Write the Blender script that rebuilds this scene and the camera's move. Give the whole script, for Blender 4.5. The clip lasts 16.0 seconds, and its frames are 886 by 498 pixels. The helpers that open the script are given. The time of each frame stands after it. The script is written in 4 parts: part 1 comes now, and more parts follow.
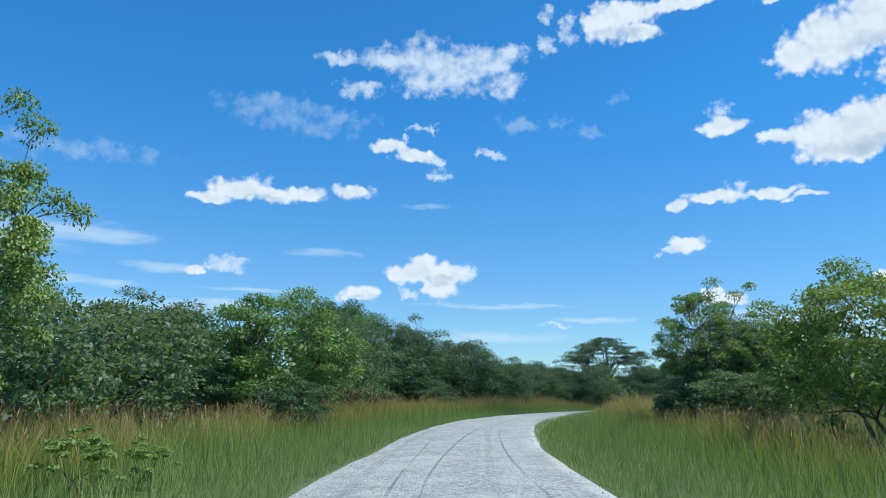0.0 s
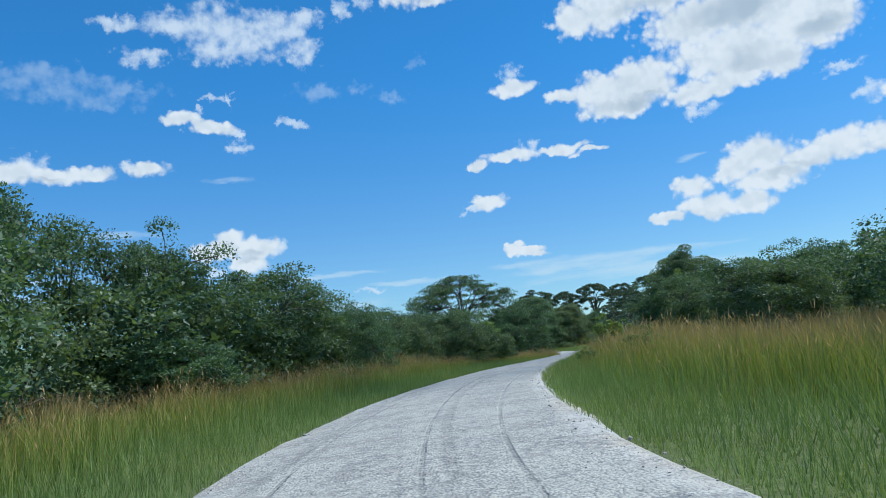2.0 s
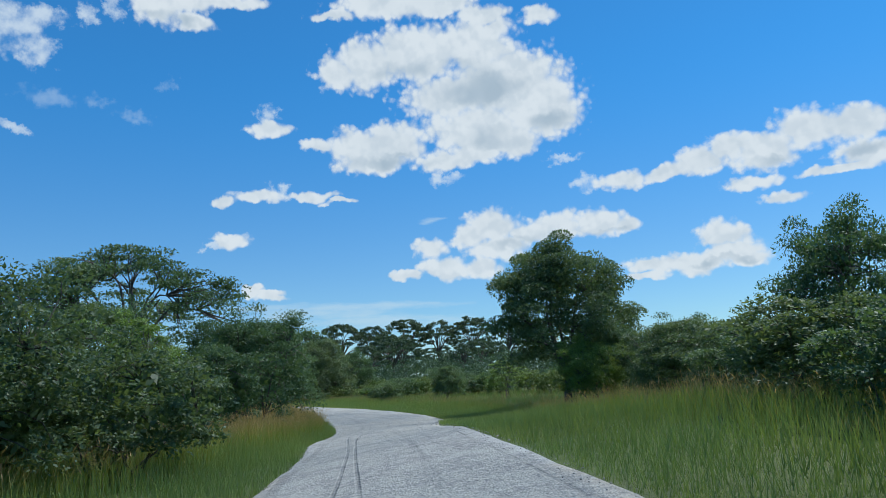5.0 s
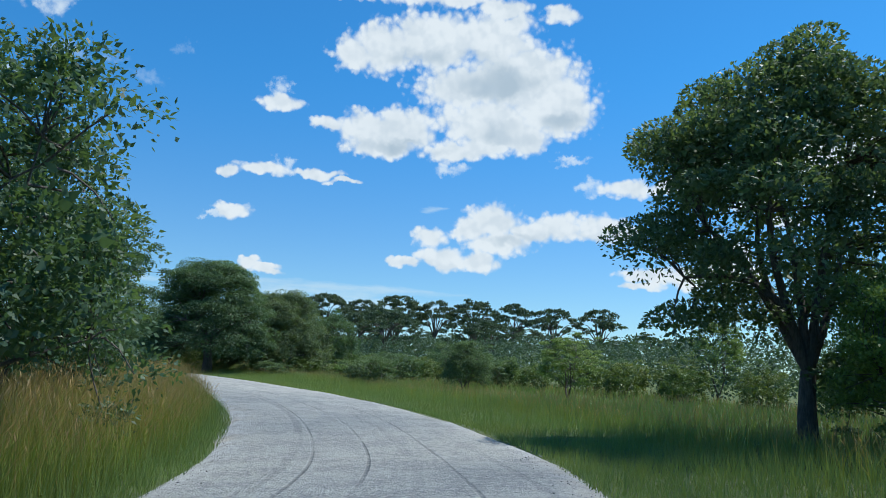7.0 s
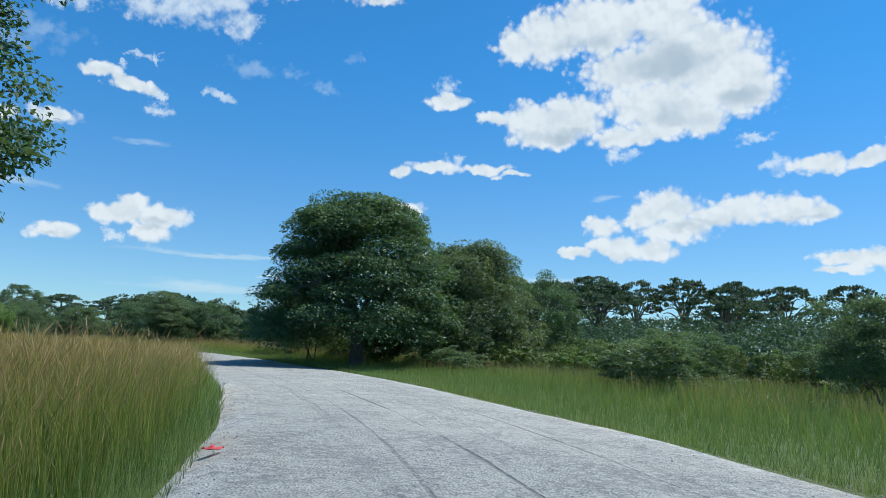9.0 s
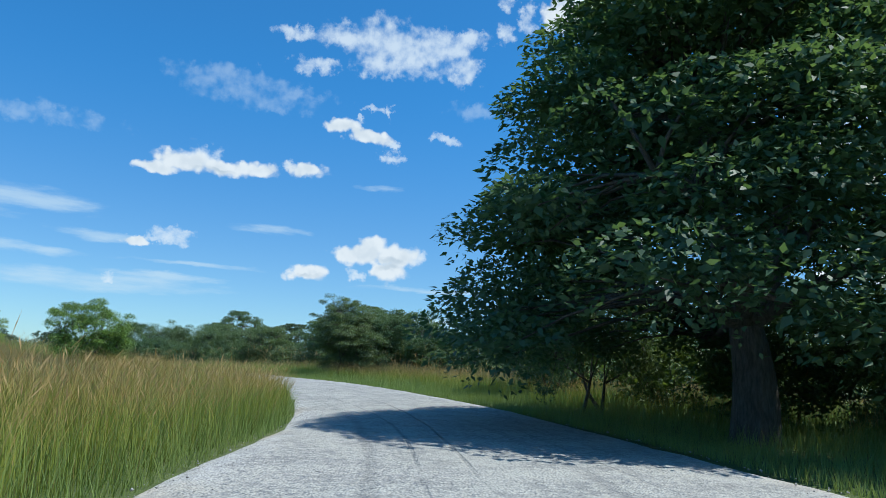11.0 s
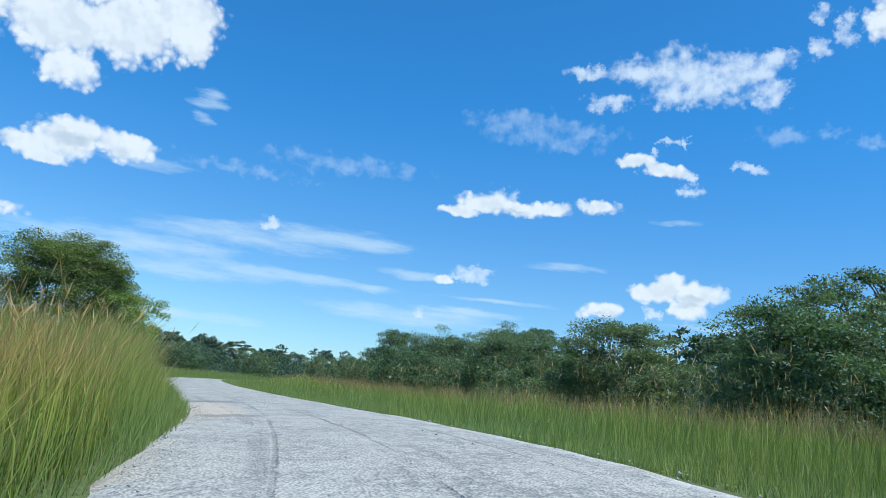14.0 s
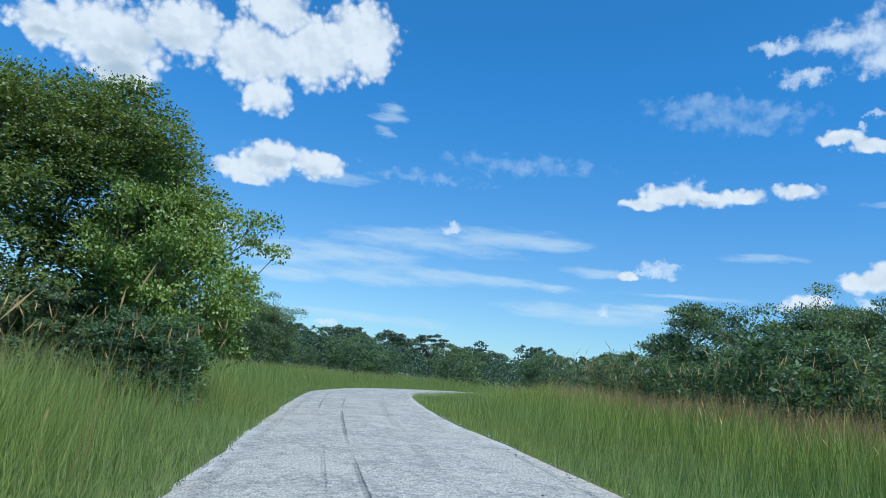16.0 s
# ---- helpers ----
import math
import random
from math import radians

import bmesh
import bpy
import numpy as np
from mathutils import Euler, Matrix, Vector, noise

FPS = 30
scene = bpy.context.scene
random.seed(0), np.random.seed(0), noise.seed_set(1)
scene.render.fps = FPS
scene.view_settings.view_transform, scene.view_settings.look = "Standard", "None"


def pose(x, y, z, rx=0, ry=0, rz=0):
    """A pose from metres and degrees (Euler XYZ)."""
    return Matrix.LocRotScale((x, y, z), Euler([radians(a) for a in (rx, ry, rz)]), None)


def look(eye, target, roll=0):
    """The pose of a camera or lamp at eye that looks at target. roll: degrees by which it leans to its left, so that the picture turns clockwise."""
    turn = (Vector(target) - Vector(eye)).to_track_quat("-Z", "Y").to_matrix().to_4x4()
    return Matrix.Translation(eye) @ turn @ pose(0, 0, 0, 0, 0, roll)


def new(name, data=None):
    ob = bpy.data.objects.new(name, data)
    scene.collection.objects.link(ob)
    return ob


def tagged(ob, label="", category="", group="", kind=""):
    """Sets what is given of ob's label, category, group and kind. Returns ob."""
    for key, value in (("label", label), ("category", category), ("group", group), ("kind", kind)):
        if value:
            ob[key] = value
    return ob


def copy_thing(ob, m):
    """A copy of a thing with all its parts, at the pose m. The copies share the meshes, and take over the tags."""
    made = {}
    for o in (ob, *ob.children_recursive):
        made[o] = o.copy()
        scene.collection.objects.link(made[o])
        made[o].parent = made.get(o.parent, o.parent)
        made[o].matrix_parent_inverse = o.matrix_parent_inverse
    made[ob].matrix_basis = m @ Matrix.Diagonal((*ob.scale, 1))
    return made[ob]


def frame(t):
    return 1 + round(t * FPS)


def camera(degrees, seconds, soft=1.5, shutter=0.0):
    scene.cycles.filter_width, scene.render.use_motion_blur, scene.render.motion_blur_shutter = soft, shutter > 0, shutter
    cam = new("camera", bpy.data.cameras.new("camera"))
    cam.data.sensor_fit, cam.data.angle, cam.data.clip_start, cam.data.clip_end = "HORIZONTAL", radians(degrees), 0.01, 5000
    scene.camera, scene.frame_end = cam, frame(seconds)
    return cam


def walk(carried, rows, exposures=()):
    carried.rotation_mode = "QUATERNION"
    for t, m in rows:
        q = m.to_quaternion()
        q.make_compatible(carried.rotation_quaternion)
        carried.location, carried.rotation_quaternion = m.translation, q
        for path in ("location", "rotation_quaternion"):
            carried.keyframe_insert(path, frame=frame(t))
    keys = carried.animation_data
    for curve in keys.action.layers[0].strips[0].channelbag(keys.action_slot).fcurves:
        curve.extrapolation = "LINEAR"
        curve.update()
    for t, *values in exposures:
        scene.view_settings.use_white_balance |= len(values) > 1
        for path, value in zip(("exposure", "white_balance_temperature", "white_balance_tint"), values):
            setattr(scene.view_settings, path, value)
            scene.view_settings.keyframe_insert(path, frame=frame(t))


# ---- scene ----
cam = camera(62.3, 16.0, soft=0.9)
PATH = [
    (0, 0.01, 0.00, 1.70, 100.94, -0.63, 0.02),
    (0.5, -0.24, 7.57, 1.62, 100.30, 0.43, -2.50),
    (1, -0.21, 15.05, 1.53, 99.26, 2.65, -6.41),
    (1.5, 0.36, 22.45, 1.47, 98.32, 5.60, -9.51),
    (2, 1.20, 29.90, 1.44, 97.75, 6.01, -13.80),
    (2.5, 2.63, 37.45, 1.46, 99.77, 3.06, -17.75),
    (3, 4.52, 44.87, 1.49, 100.44, 2.48, -22.37),
    (3.5, 6.99, 52.10, 1.47, 100.67, 2.83, -26.37),
    (4, 9.89, 59.10, 1.47, 100.60, 4.11, -30.96),
    (4.5, 13.15, 65.85, 1.44, 100.04, 4.22, -33.27),
    (5, 16.67, 72.39, 1.41, 99.83, 3.20, -34.44),
    (5.6, 21.13, 80.10, 1.27, 99.71, 1.67, -35.09),
    (6.2, 25.69, 87.80, 0.98, 99.48, -0.35, -35.68),
    (6.8, 30.16, 95.53, 0.63, 99.18, -2.19, -35.74),
    (7.5, 35.00, 104.71, 0.29, 98.81, -3.21, -34.53),
    (8, 38.04, 111.45, 0.14, 98.36, -2.95, -31.35),
    (8.5, 40.57, 118.46, 0.10, 97.87, -1.77, -26.60),
    (9, 42.71, 125.64, 0.08, 97.96, -2.10, -21.94),
    (9.5, 44.42, 133.12, 0.05, 98.69, -2.72, -17.16),
    (10, 45.58, 140.73, 0.07, 99.10, -2.84, -12.67),
    (10.6, 46.69, 149.89, 0.02, 99.55, -2.77, -7.56),
    (11.2, 47.42, 159.05, -0.11, 99.93, -2.52, -2.77),
    (11.9, 47.26, 169.64, -0.24, 100.33, -2.46, 2.31),
    (12.5, 45.80, 178.55, -0.22, 100.65, -2.97, 6.12),
    (13, 43.57, 185.84, -0.10, 100.90, -3.85, 8.87),
    (13.5, 40.94, 192.85, -0.00, 102.20, -7.23, 12.38),
    (14, 37.78, 199.73, 0.12, 101.04, -6.08, 18.15),
    (14.5, 34.16, 206.27, 0.30, 100.68, -6.31, 23.36),
    (15, 30.10, 212.54, 0.32, 100.55, -7.16, 26.92),
    (15.5, 25.50, 218.65, 0.29, 99.91, -6.36, 30.32),
    (16, 20.67, 224.41, 0.23, 99.57, -5.91, 32.50),
]
EXPOSURES = [(0, 0.24, 6010, 8), (1.5, 0.18, 6010, 8), (2.5, 0.02, 5960, 8), (3.5, -0.10, 5960, 8), (5, 0.02, 6160, 8), (7.5, 0.17, 6210, 8),
             (9, 0.17, 6240, 8), (10, 0.17, 6240, 8), (12.5, 0.26, 5930, 8), (13.5, 0.32, 5960, 8), (15, 0.15, 5880, 8), (16, 0.15, 5860, 8)]
walk(cam, [(t, pose(*row)) for t, *row in PATH], EXPOSURES)

# ---- sky, clouds and sun ----
SUN_AZ, SUN_EL = 100.0, 62.0   # degrees: clockwise from +y, above the horizon


class Nodes:
    """Short calls for a node tree."""

    def __init__(self, tree):
        self.tree = tree
        tree.nodes.clear()

    def add(self, kind, **settings):
        node = self.tree.nodes.new(kind)
        for key, value in settings.items():
            setattr(node, key, value)
        return node

    def link(self, a, b):
        self.tree.links.new(a, b)

    def put(self, socket, value):
        if isinstance(value, bpy.types.NodeSocket):
            self.link(value, socket)
        else:
            socket.default_value = value

    def math(self, op, a, b=0.0, c=0.0, clamp=False):
        node = self.add("ShaderNodeMath", operation=op, use_clamp=clamp)
        for socket, value in zip(node.inputs, (a, b, c)):
            self.put(socket, value)
        return node.outputs[0]

    def vec(self, op, a, b=(0, 0, 0), c=(0, 0, 0)):
        node = self.add("ShaderNodeVectorMath", operation=op)
        for socket, value in zip(node.inputs, (a, b, c)):
            self.put(socket, value)
        return node.outputs["Value"] if op in ("DOT_PRODUCT", "LENGTH") else node.outputs[0]

    def noise(self, vector, scale, detail=4.0, rough=0.55, out="Fac"):
        node = self.add("ShaderNodeTexNoise")
        self.put(node.inputs["Vector"], vector)
        node.inputs["Scale"].default_value, node.inputs["Detail"].default_value = scale, detail
        node.inputs["Roughness"].default_value = rough
        return node.outputs[out]

    def ramp(self, fac, stops):
        node = self.add("ShaderNodeValToRGB")
        self.put(node.inputs[0], fac)
        while len(node.color_ramp.elements) < len(stops):
            node.color_ramp.elements.new(0.5)
        for element, (at, colour) in zip(node.color_ramp.elements, stops):
            element.position, element.color = at, (*colour, 1)
        return node.outputs[0]

    def mix(self, fac, a, b, blend="MIX"):
        node = self.add("ShaderNodeMix", data_type="RGBA", blend_type=blend)
        for socket, value in zip((node.inputs[0], node.inputs[6], node.inputs[7]), (fac, a, b)):
            self.put(socket, (*value, 1) if isinstance(value, tuple) and len(value) == 3 else value)
        return node.outputs[2]

    def span(self, value, a, b, smooth=True):
        node = self.add("ShaderNodeMapRange", interpolation_type="SMOOTHSTEP" if smooth else "LINEAR")
        for socket, v in zip(node.inputs, (value, a, b)):
            self.put(socket, v)
        return node.outputs[0]


world = bpy.data.worlds.new("sky")
scene.world = world
world.use_nodes = True
W = Nodes(world.node_tree)
sky = W.add("ShaderNodeTexSky", sky_type="NISHITA", sun_disc=False, sun_elevation=radians(SUN_EL),
            sun_rotation=radians(SUN_AZ), air_density=1.0, dust_density=0.4, ozone_density=2.0, altitude=1000.0)
way = W.vec("NORMALIZE", W.add("ShaderNodeTexCoord").outputs["Generated"])
split = W.add("ShaderNodeSeparateXYZ")
W.link(way, split.inputs[0])
azimuth = W.math("MULTIPLY", W.math("ARCTAN2", split.outputs[0], split.outputs[1]), 180 / math.pi)
height_angle = W.math("MULTIPLY", W.math("ARCSINE", split.outputs[2]), 180 / math.pi)
spot = W.add("ShaderNodeCombineXYZ")
W.link(azimuth, spot.inputs[0]), W.link(height_angle, spot.inputs[1])
flat_spot = spot.outputs[0]


def warped(amount, scale, detail, stretch=(1, 1, 1), rough=0.62):
    colour = W.noise(W.vec("MULTIPLY", flat_spot, stretch), scale, detail, rough, "Color")
    shift = W.vec("SUBTRACT", colour, (0.5, 0.5, 0.5))
    return W.vec("MULTIPLY_ADD", shift, amount, flat_spot)


cumulus_spot = warped((2.3, 1.4, 0), 0.5, 4.0, rough=0.5)
wisp_spot = warped((3.6, 2.6, 0), 0.8, 7.0)
veil_spot = warped((5.0, 1.1, 0), 0.35, 5.0, (0.6, 2.0, 1))
shade_spot = warped((3.0, 2.0, 0), 0.5, 3.0)
fields = {}


def ellipse(name, where, az, el, wide, high, blend):
    """Joins one ellipse in degrees of azimuth and height to a field: 0 at its middle, 1 at its rim."""
    v = W.vec("MULTIPLY_ADD", where, (1 / wide, 1 / high, 0), (-az / wide, -el / high, 0))
    d = W.vec("DOT_PRODUCT", v, v)
    fields[name] = W.math("SMOOTH_MIN", fields[name], d, blend) if name in fields else d


def puff(az, el, wide, high):
    ellipse("cumulus", cumulus_spot, az, el, wide, high, 0.5)


def wisp(az, el, wide, high):
    ellipse("wisp", wisp_spot, az, el, wide * 1.1, high * 1.1, 0.6)


def veil(az, el, wide, high):
    ellipse("veil", veil_spot, az, el, wide * 1.15, high * 1.2, 0.8)


def faint(az, el, wide, high):
    ellipse("faint", wisp_spot, az, el, wide * 1.3, high * 1.3, 0.6)


def shade(az, el, wide, high):
    ellipse("shade", shade_spot, az, el, wide, high, 0.8)


puff(26.8, 23.5, 1.62, 1.25)
puff(29.6, 24.1, 2.80, 1.88)
puff(33.8, 24.8, 4.23, 2.30)
puff(38.6, 25.0, 3.75, 2.09)
puff(40.1, 26.1, 1.88, 1.03)
puff(41.1, 22.0, 5.09, 3.17)
puff(43.7, 20.1, 3.43, 2.76)
puff(36.4, 21.5, 4.18, 1.92)
puff(38.6, 18.8, 5.06, 1.94)
puff(40.8, 17.6, 2.74, 1.08)
puff(25.5, 18.2, 1.45, 0.55)
puff(28.9, 18.0, 3.20, 1.38)
puff(31.6, 18.1, 2.75, 1.65)
puff(29.7, 16.7, 3.19, 0.87)
puff(35.7, 16.6, 2.75, 0.79)
puff(38.0, 17.1, 2.29, 1.09)
puff(27.0, 27.6, 2.12, 0.40)
puff(31.2, 28.3, 4.27, 1.02)
puff(35.5, 28.2, 3.33, 0.90)
puff(39.2, 27.3, 2.36, 0.74)
puff(44.1, 26.9, 1.64, 0.81)
wisp(45.2, 16.1, 1.13, 0.39)
wisp(35.6, 15.2, 1.14, 0.44)
puff(39.0, 11.4, 2.25, 1.41)
puff(37.1, 10.6, 1.35, 1.10)
puff(33.9, 9.9, 1.57, 0.97)
puff(35.2, 8.3, 2.01, 0.97)
puff(32.0, 7.8, 1.33, 0.44)
puff(37.8, 8.1, 1.78, 0.88)
puff(42.0, 10.7, 2.23, 0.96)
puff(44.3, 11.0, 1.78, 1.21)
puff(47.3, 10.9, 2.20, 1.07)
puff(49.4, 10.4, 1.31, 0.63)
puff(39.3, 9.6, 2.68, 0.97)
wisp(46.7, 14.1, 0.98, 0.55)
puff(49.3, 14.0, 1.98, 0.71)
puff(52.7, 14.1, 2.17, 0.62)
puff(55.3, 14.5, 1.92, 1.04)
puff(57.4, 15.5, 1.61, 1.02)
puff(59.6, 14.5, 2.70, 1.26)
puff(62.8, 15.7, 2.44, 1.55)
puff(65.6, 15.4, 2.77, 1.35)
puff(66.3, 13.3, 2.34, 0.98)
puff(58.6, 12.5, 2.08, 0.51)
puff(64.5, 12.6, 2.77, 0.36)
puff(56.0, 9.1, 1.88, 1.20)
puff(56.8, 7.8, 2.48, 0.79)
puff(51.2, 7.3, 2.35, 0.66)
puff(54.0, 7.2, 2.53, 0.81)
puff(57.9, 7.3, 1.64, 0.51)
puff(50.3, 6.5, 1.71, 0.29)
puff(60.5, 11.2, 1.30, 0.49)
wisp(21.5, 20.3, 0.72, 0.74)
puff(21.5, 19.4, 1.80, 0.62)
puff(18.1, 13.9, 1.30, 0.37)
puff(20.8, 14.2, 2.20, 0.46)
wisp(22.3, 14.7, 1.07, 0.47)
puff(24.7, 14.3, 2.46, 0.39)
puff(26.9, 13.8, 1.26, 0.26)
puff(18.8, 10.9, 1.47, 0.58)
wisp(17.4, 10.6, 0.94, 0.25)
puff(20.3, 6.9, 0.69, 0.42)
puff(21.5, 6.6, 1.38, 0.25)
wisp(-8.8, 25.2, 1.50, 0.50)
wisp(-4.8, 25.4, 2.12, 0.84)
wisp(-1.5, 25.3, 3.31, 1.43)
wisp(-1.9, 23.6, 1.97, 0.85)
wisp(1.4, 24.6, 2.92, 1.44)
wisp(3.2, 25.3, 2.36, 1.05)
wisp(5.4, 25.8, 1.32, 0.58)
wisp(5.1, 23.5, 1.12, 1.01)
wisp(-7.1, 23.1, 1.49, 0.55)
wisp(10.2, 27.4, 0.66, 1.01)
puff(13.3, 27.5, 1.95, 1.44)
puff(14.9, 28.0, 2.78, 0.87)
puff(16.0, 26.7, 1.93, 0.63)
puff(18.5, 28.3, 3.19, 0.46)
wisp(8.4, 26.1, 0.80, 0.70)
wisp(8.4, 28.5, 0.66, 0.49)
puff(-5.0, 18.8, 1.57, 0.52)
wisp(-3.6, 19.3, 0.74, 0.30)
puff(-2.5, 18.1, 1.75, 0.57)
wisp(-0.7, 17.5, 0.64, 0.35)
wisp(-0.4, 16.5, 0.92, 0.44)
wisp(-2.4, 20.3, 0.84, 0.35)
wisp(-1.0, 20.1, 0.32, 0.52)
wisp(3.5, 18.3, 1.10, 0.39)
puff(-18.3, 14.0, 1.82, 0.41)
puff(-16.4, 14.8, 2.11, 0.83)
wisp(-15.2, 15.4, 1.15, 0.71)
puff(-13.2, 14.6, 2.23, 0.64)
puff(-11.2, 14.8, 1.70, 0.60)
puff(-7.2, 15.2, 1.63, 0.70)
wisp(-8.5, 15.2, 0.68, 0.39)
puff(-2.8, 9.1, 2.01, 0.79)
puff(-1.7, 9.7, 1.25, 0.79)
puff(0.1, 9.0, 1.97, 0.97)
wisp(1.5, 9.0, 0.89, 0.62)
puff(-0.3, 7.7, 1.33, 0.79)
wisp(-2.8, 7.3, 0.62, 0.40)
puff(-6.5, 7.4, 1.46, 0.70)
wisp(-16.5, 9.6, 1.16, 0.46)
wisp(-18.3, 8.9, 1.19, 0.29)
wisp(8.7, 5.0, 1.18, 0.22)
puff(20.4, 7.3, 0.58, 0.36)
puff(21.3, 6.9, 1.57, 0.28)
puff(-64.7, 20.5, 2.48, 1.38)
puff(-60.7, 20.9, 4.57, 2.40)
puff(-59.1, 18.6, 2.50, 1.27)
puff(-55.4, 22.7, 3.48, 2.22)
puff(-50.2, 22.2, 3.58, 2.64)
puff(-48.8, 19.2, 2.00, 1.35)
puff(-45.4, 23.2, 3.66, 2.71)
puff(-42.0, 24.9, 3.07, 2.30)
puff(-40.8, 23.0, 1.85, 1.59)
puff(-49.0, 25.5, 2.73, 1.58)
puff(-50.1, 13.7, 2.18, 0.70)
puff(-48.1, 14.4, 2.20, 1.51)
puff(-46.9, 15.3, 1.55, 0.93)
puff(-44.4, 14.8, 2.23, 0.94)
puff(-43.4, 15.0, 1.26, 0.86)
puff(-48.8, 13.0, 1.75, 0.50)
puff(-58.6, 14.6, 2.07, 0.65)
wisp(-42.0, 2.8, 0.78, 0.26)
wisp(-32.8, 11.3, 0.90, 0.40)
wisp(-16.9, 9.1, 1.11, 0.50)
puff(-19.2, 8.5, 1.30, 0.25)
wisp(-20.6, 6.0, 0.61, 0.25)
puff(-56.8, 14.2, 1.32, 1.04)
puff(-53.1, 8.8, 2.83, 0.95)
puff(-54.6, 8.1, 1.94, 0.64)
veil(26.2, 5.5, 5.25, 0.39)
veil(21.5, 5.8, 2.59, 0.25)
veil(24.9, 5.1, 4.79, 0.30)
veil(29.2, 4.4, 6.58, 0.39)
veil(33.6, 12.1, 0.99, 0.26)
veil(30.6, 5.5, 4.41, 0.26)
faint(-11.5, 20.9, 2.75, 0.76)
faint(-8.4, 20.8, 2.31, 0.43)
faint(5.8, 20.6, 1.48, 0.51)
faint(8.8, 20.5, 0.83, 0.38)
faint(11.5, 19.8, 1.00, 0.34)
faint(14.0, 22.2, 0.68, 0.33)
faint(-15.1, 21.1, 2.71, 0.62)
veil(-15.1, 7.2, 3.87, 0.17)
veil(3.7, 6.5, 5.75, 0.18)
veil(3.6, 4.1, 5.26, 0.39)
veil(11.5, 5.5, 2.60, 0.17)
veil(-9.9, 10.4, 1.99, 0.35)
veil(-1.8, 14.3, 1.82, 0.22)
faint(-28.0, 16.5, 4.90, 0.52)
veil(-39.0, 19.5, 1.19, 0.60)
veil(-39.5, 18.0, 0.91, 0.34)
veil(-45.9, 7.8, 4.79, 0.77)
veil(-40.7, 8.3, 5.31, 0.79)
veil(-34.6, 9.9, 6.27, 0.79)
veil(-28.4, 10.7, 4.92, 0.70)
veil(-25.3, 10.5, 2.67, 0.52)
veil(-44.8, 6.2, 3.92, 0.43)
veil(-39.6, 6.8, 5.30, 0.52)
veil(-33.4, 7.3, 5.34, 0.49)
veil(-28.1, 7.3, 4.43, 0.35)
veil(-25.0, 7.4, 2.20, 0.22)
veil(-21.2, 8.7, 2.62, 0.34)
faint(-36.1, 14.9, 4.20, 0.36)
veil(-42.3, 14.0, 2.69, 0.43)
veil(-17.4, 6.3, 3.83, 0.21)
veil(-21.0, 5.6, 6.49, 0.59)
veil(-39.2, 3.6, 5.26, 0.35)
faint(-13.2, 21.5, 3.49, 0.54)
faint(-11.9, 20.2, 3.88, 0.70)
shade(34.7, 23.3, 5.14, 0.93)
shade(38.8, 21.8, 3.71, 1.28)
shade(40.8, 18.2, 4.12, 0.95)
shade(43.6, 18.6, 2.73, 1.07)
shade(31.6, 16.8, 3.66, 0.61)
shade(61.4, 13.6, 3.67, 0.60)
shade(65.0, 13.7, 2.37, 0.57)
shade(41.5, 9.9, 2.67, 0.61)
shade(47.2, 10.0, 2.19, 0.43)
shade(56.4, 7.2, 2.07, 0.36)
shade(0.0, 23.6, 2.82, 0.60)
shade(-14.3, 14.2, 2.66, 0.30)
shade(-0.8, 8.3, 1.78, 0.53)
shade(-6.5, 7.1, 1.10, 0.26)
shade(14.0, 26.7, 2.31, 0.48)
shade(-60.0, 19.1, 4.15, 1.11)
shade(-56.4, 21.3, 3.44, 1.14)
shade(-46.8, 14.4, 2.66, 0.51)
shade(-63.8, 19.6, 2.41, 0.56)
shade(-53.0, 8.1, 2.36, 0.37)

def billow(where, scale):
    """Round lumps: high at their middles, with creases between."""
    cells = W.add("ShaderNodeTexVoronoi", voronoi_dimensions="2D", feature="SMOOTH_F1")
    W.put(cells.inputs["Vector"], where)
    cells.inputs["Scale"].default_value, cells.inputs["Smoothness"].default_value = scale, 0.25
    return W.math("SUBTRACT", 0.45, cells.outputs["Distance"])


lump_spot = warped((0.7, 0.6, 0), 1.1, 3.0)
lumps_large, lumps_small = billow(lump_spot, 0.62), billow(lump_spot, 1.7)
fine = W.noise(flat_spot, 1.0, 5.0, 0.5)
streak = W.noise(W.vec("MULTIPLY", flat_spot, (0.28, 1.5, 1)), 0.9, 5.0, 0.58)
tufts = W.noise(flat_spot, 3.2, 3.0, 0.55)
inside = W.math("SUBTRACT", 0.95, fields["cumulus"])
ragged_rim = W.math("MULTIPLY_ADD", W.math("SUBTRACT", fine, 0.5), 1.35, W.math("MULTIPLY", W.math("SUBTRACT", tufts, 0.5), 0.25))
ragged_rim = W.math("MULTIPLY_ADD", lumps_large, 0.8, W.math("MULTIPLY_ADD", lumps_small, 0.7, ragged_rim))
rim = W.math("MULTIPLY_ADD", ragged_rim, W.span(inside, 0.95, 0.1), inside)
cover = W.span(rim, -0.38, 0.66)
thick = W.span(inside, 0.1, 0.9)
lace = W.noise(flat_spot, 0.9, 5.0, 0.52)
wisp_rim = W.math("MULTIPLY_ADD", W.math("SUBTRACT", lace, 0.5), 3.4, W.math("SUBTRACT", 0.85, fields["wisp"]))
wisp_cover = W.math("MULTIPLY", W.span(wisp_rim, -0.6, 1.3), 0.8)
veil_rim = W.math("MULTIPLY_ADD", W.math("SUBTRACT", streak, 0.5), 3.2, W.math("SUBTRACT", 0.85, fields["veil"]))
veil_cover = W.math("MULTIPLY", W.span(veil_rim, -0.7, 1.5), 0.58)
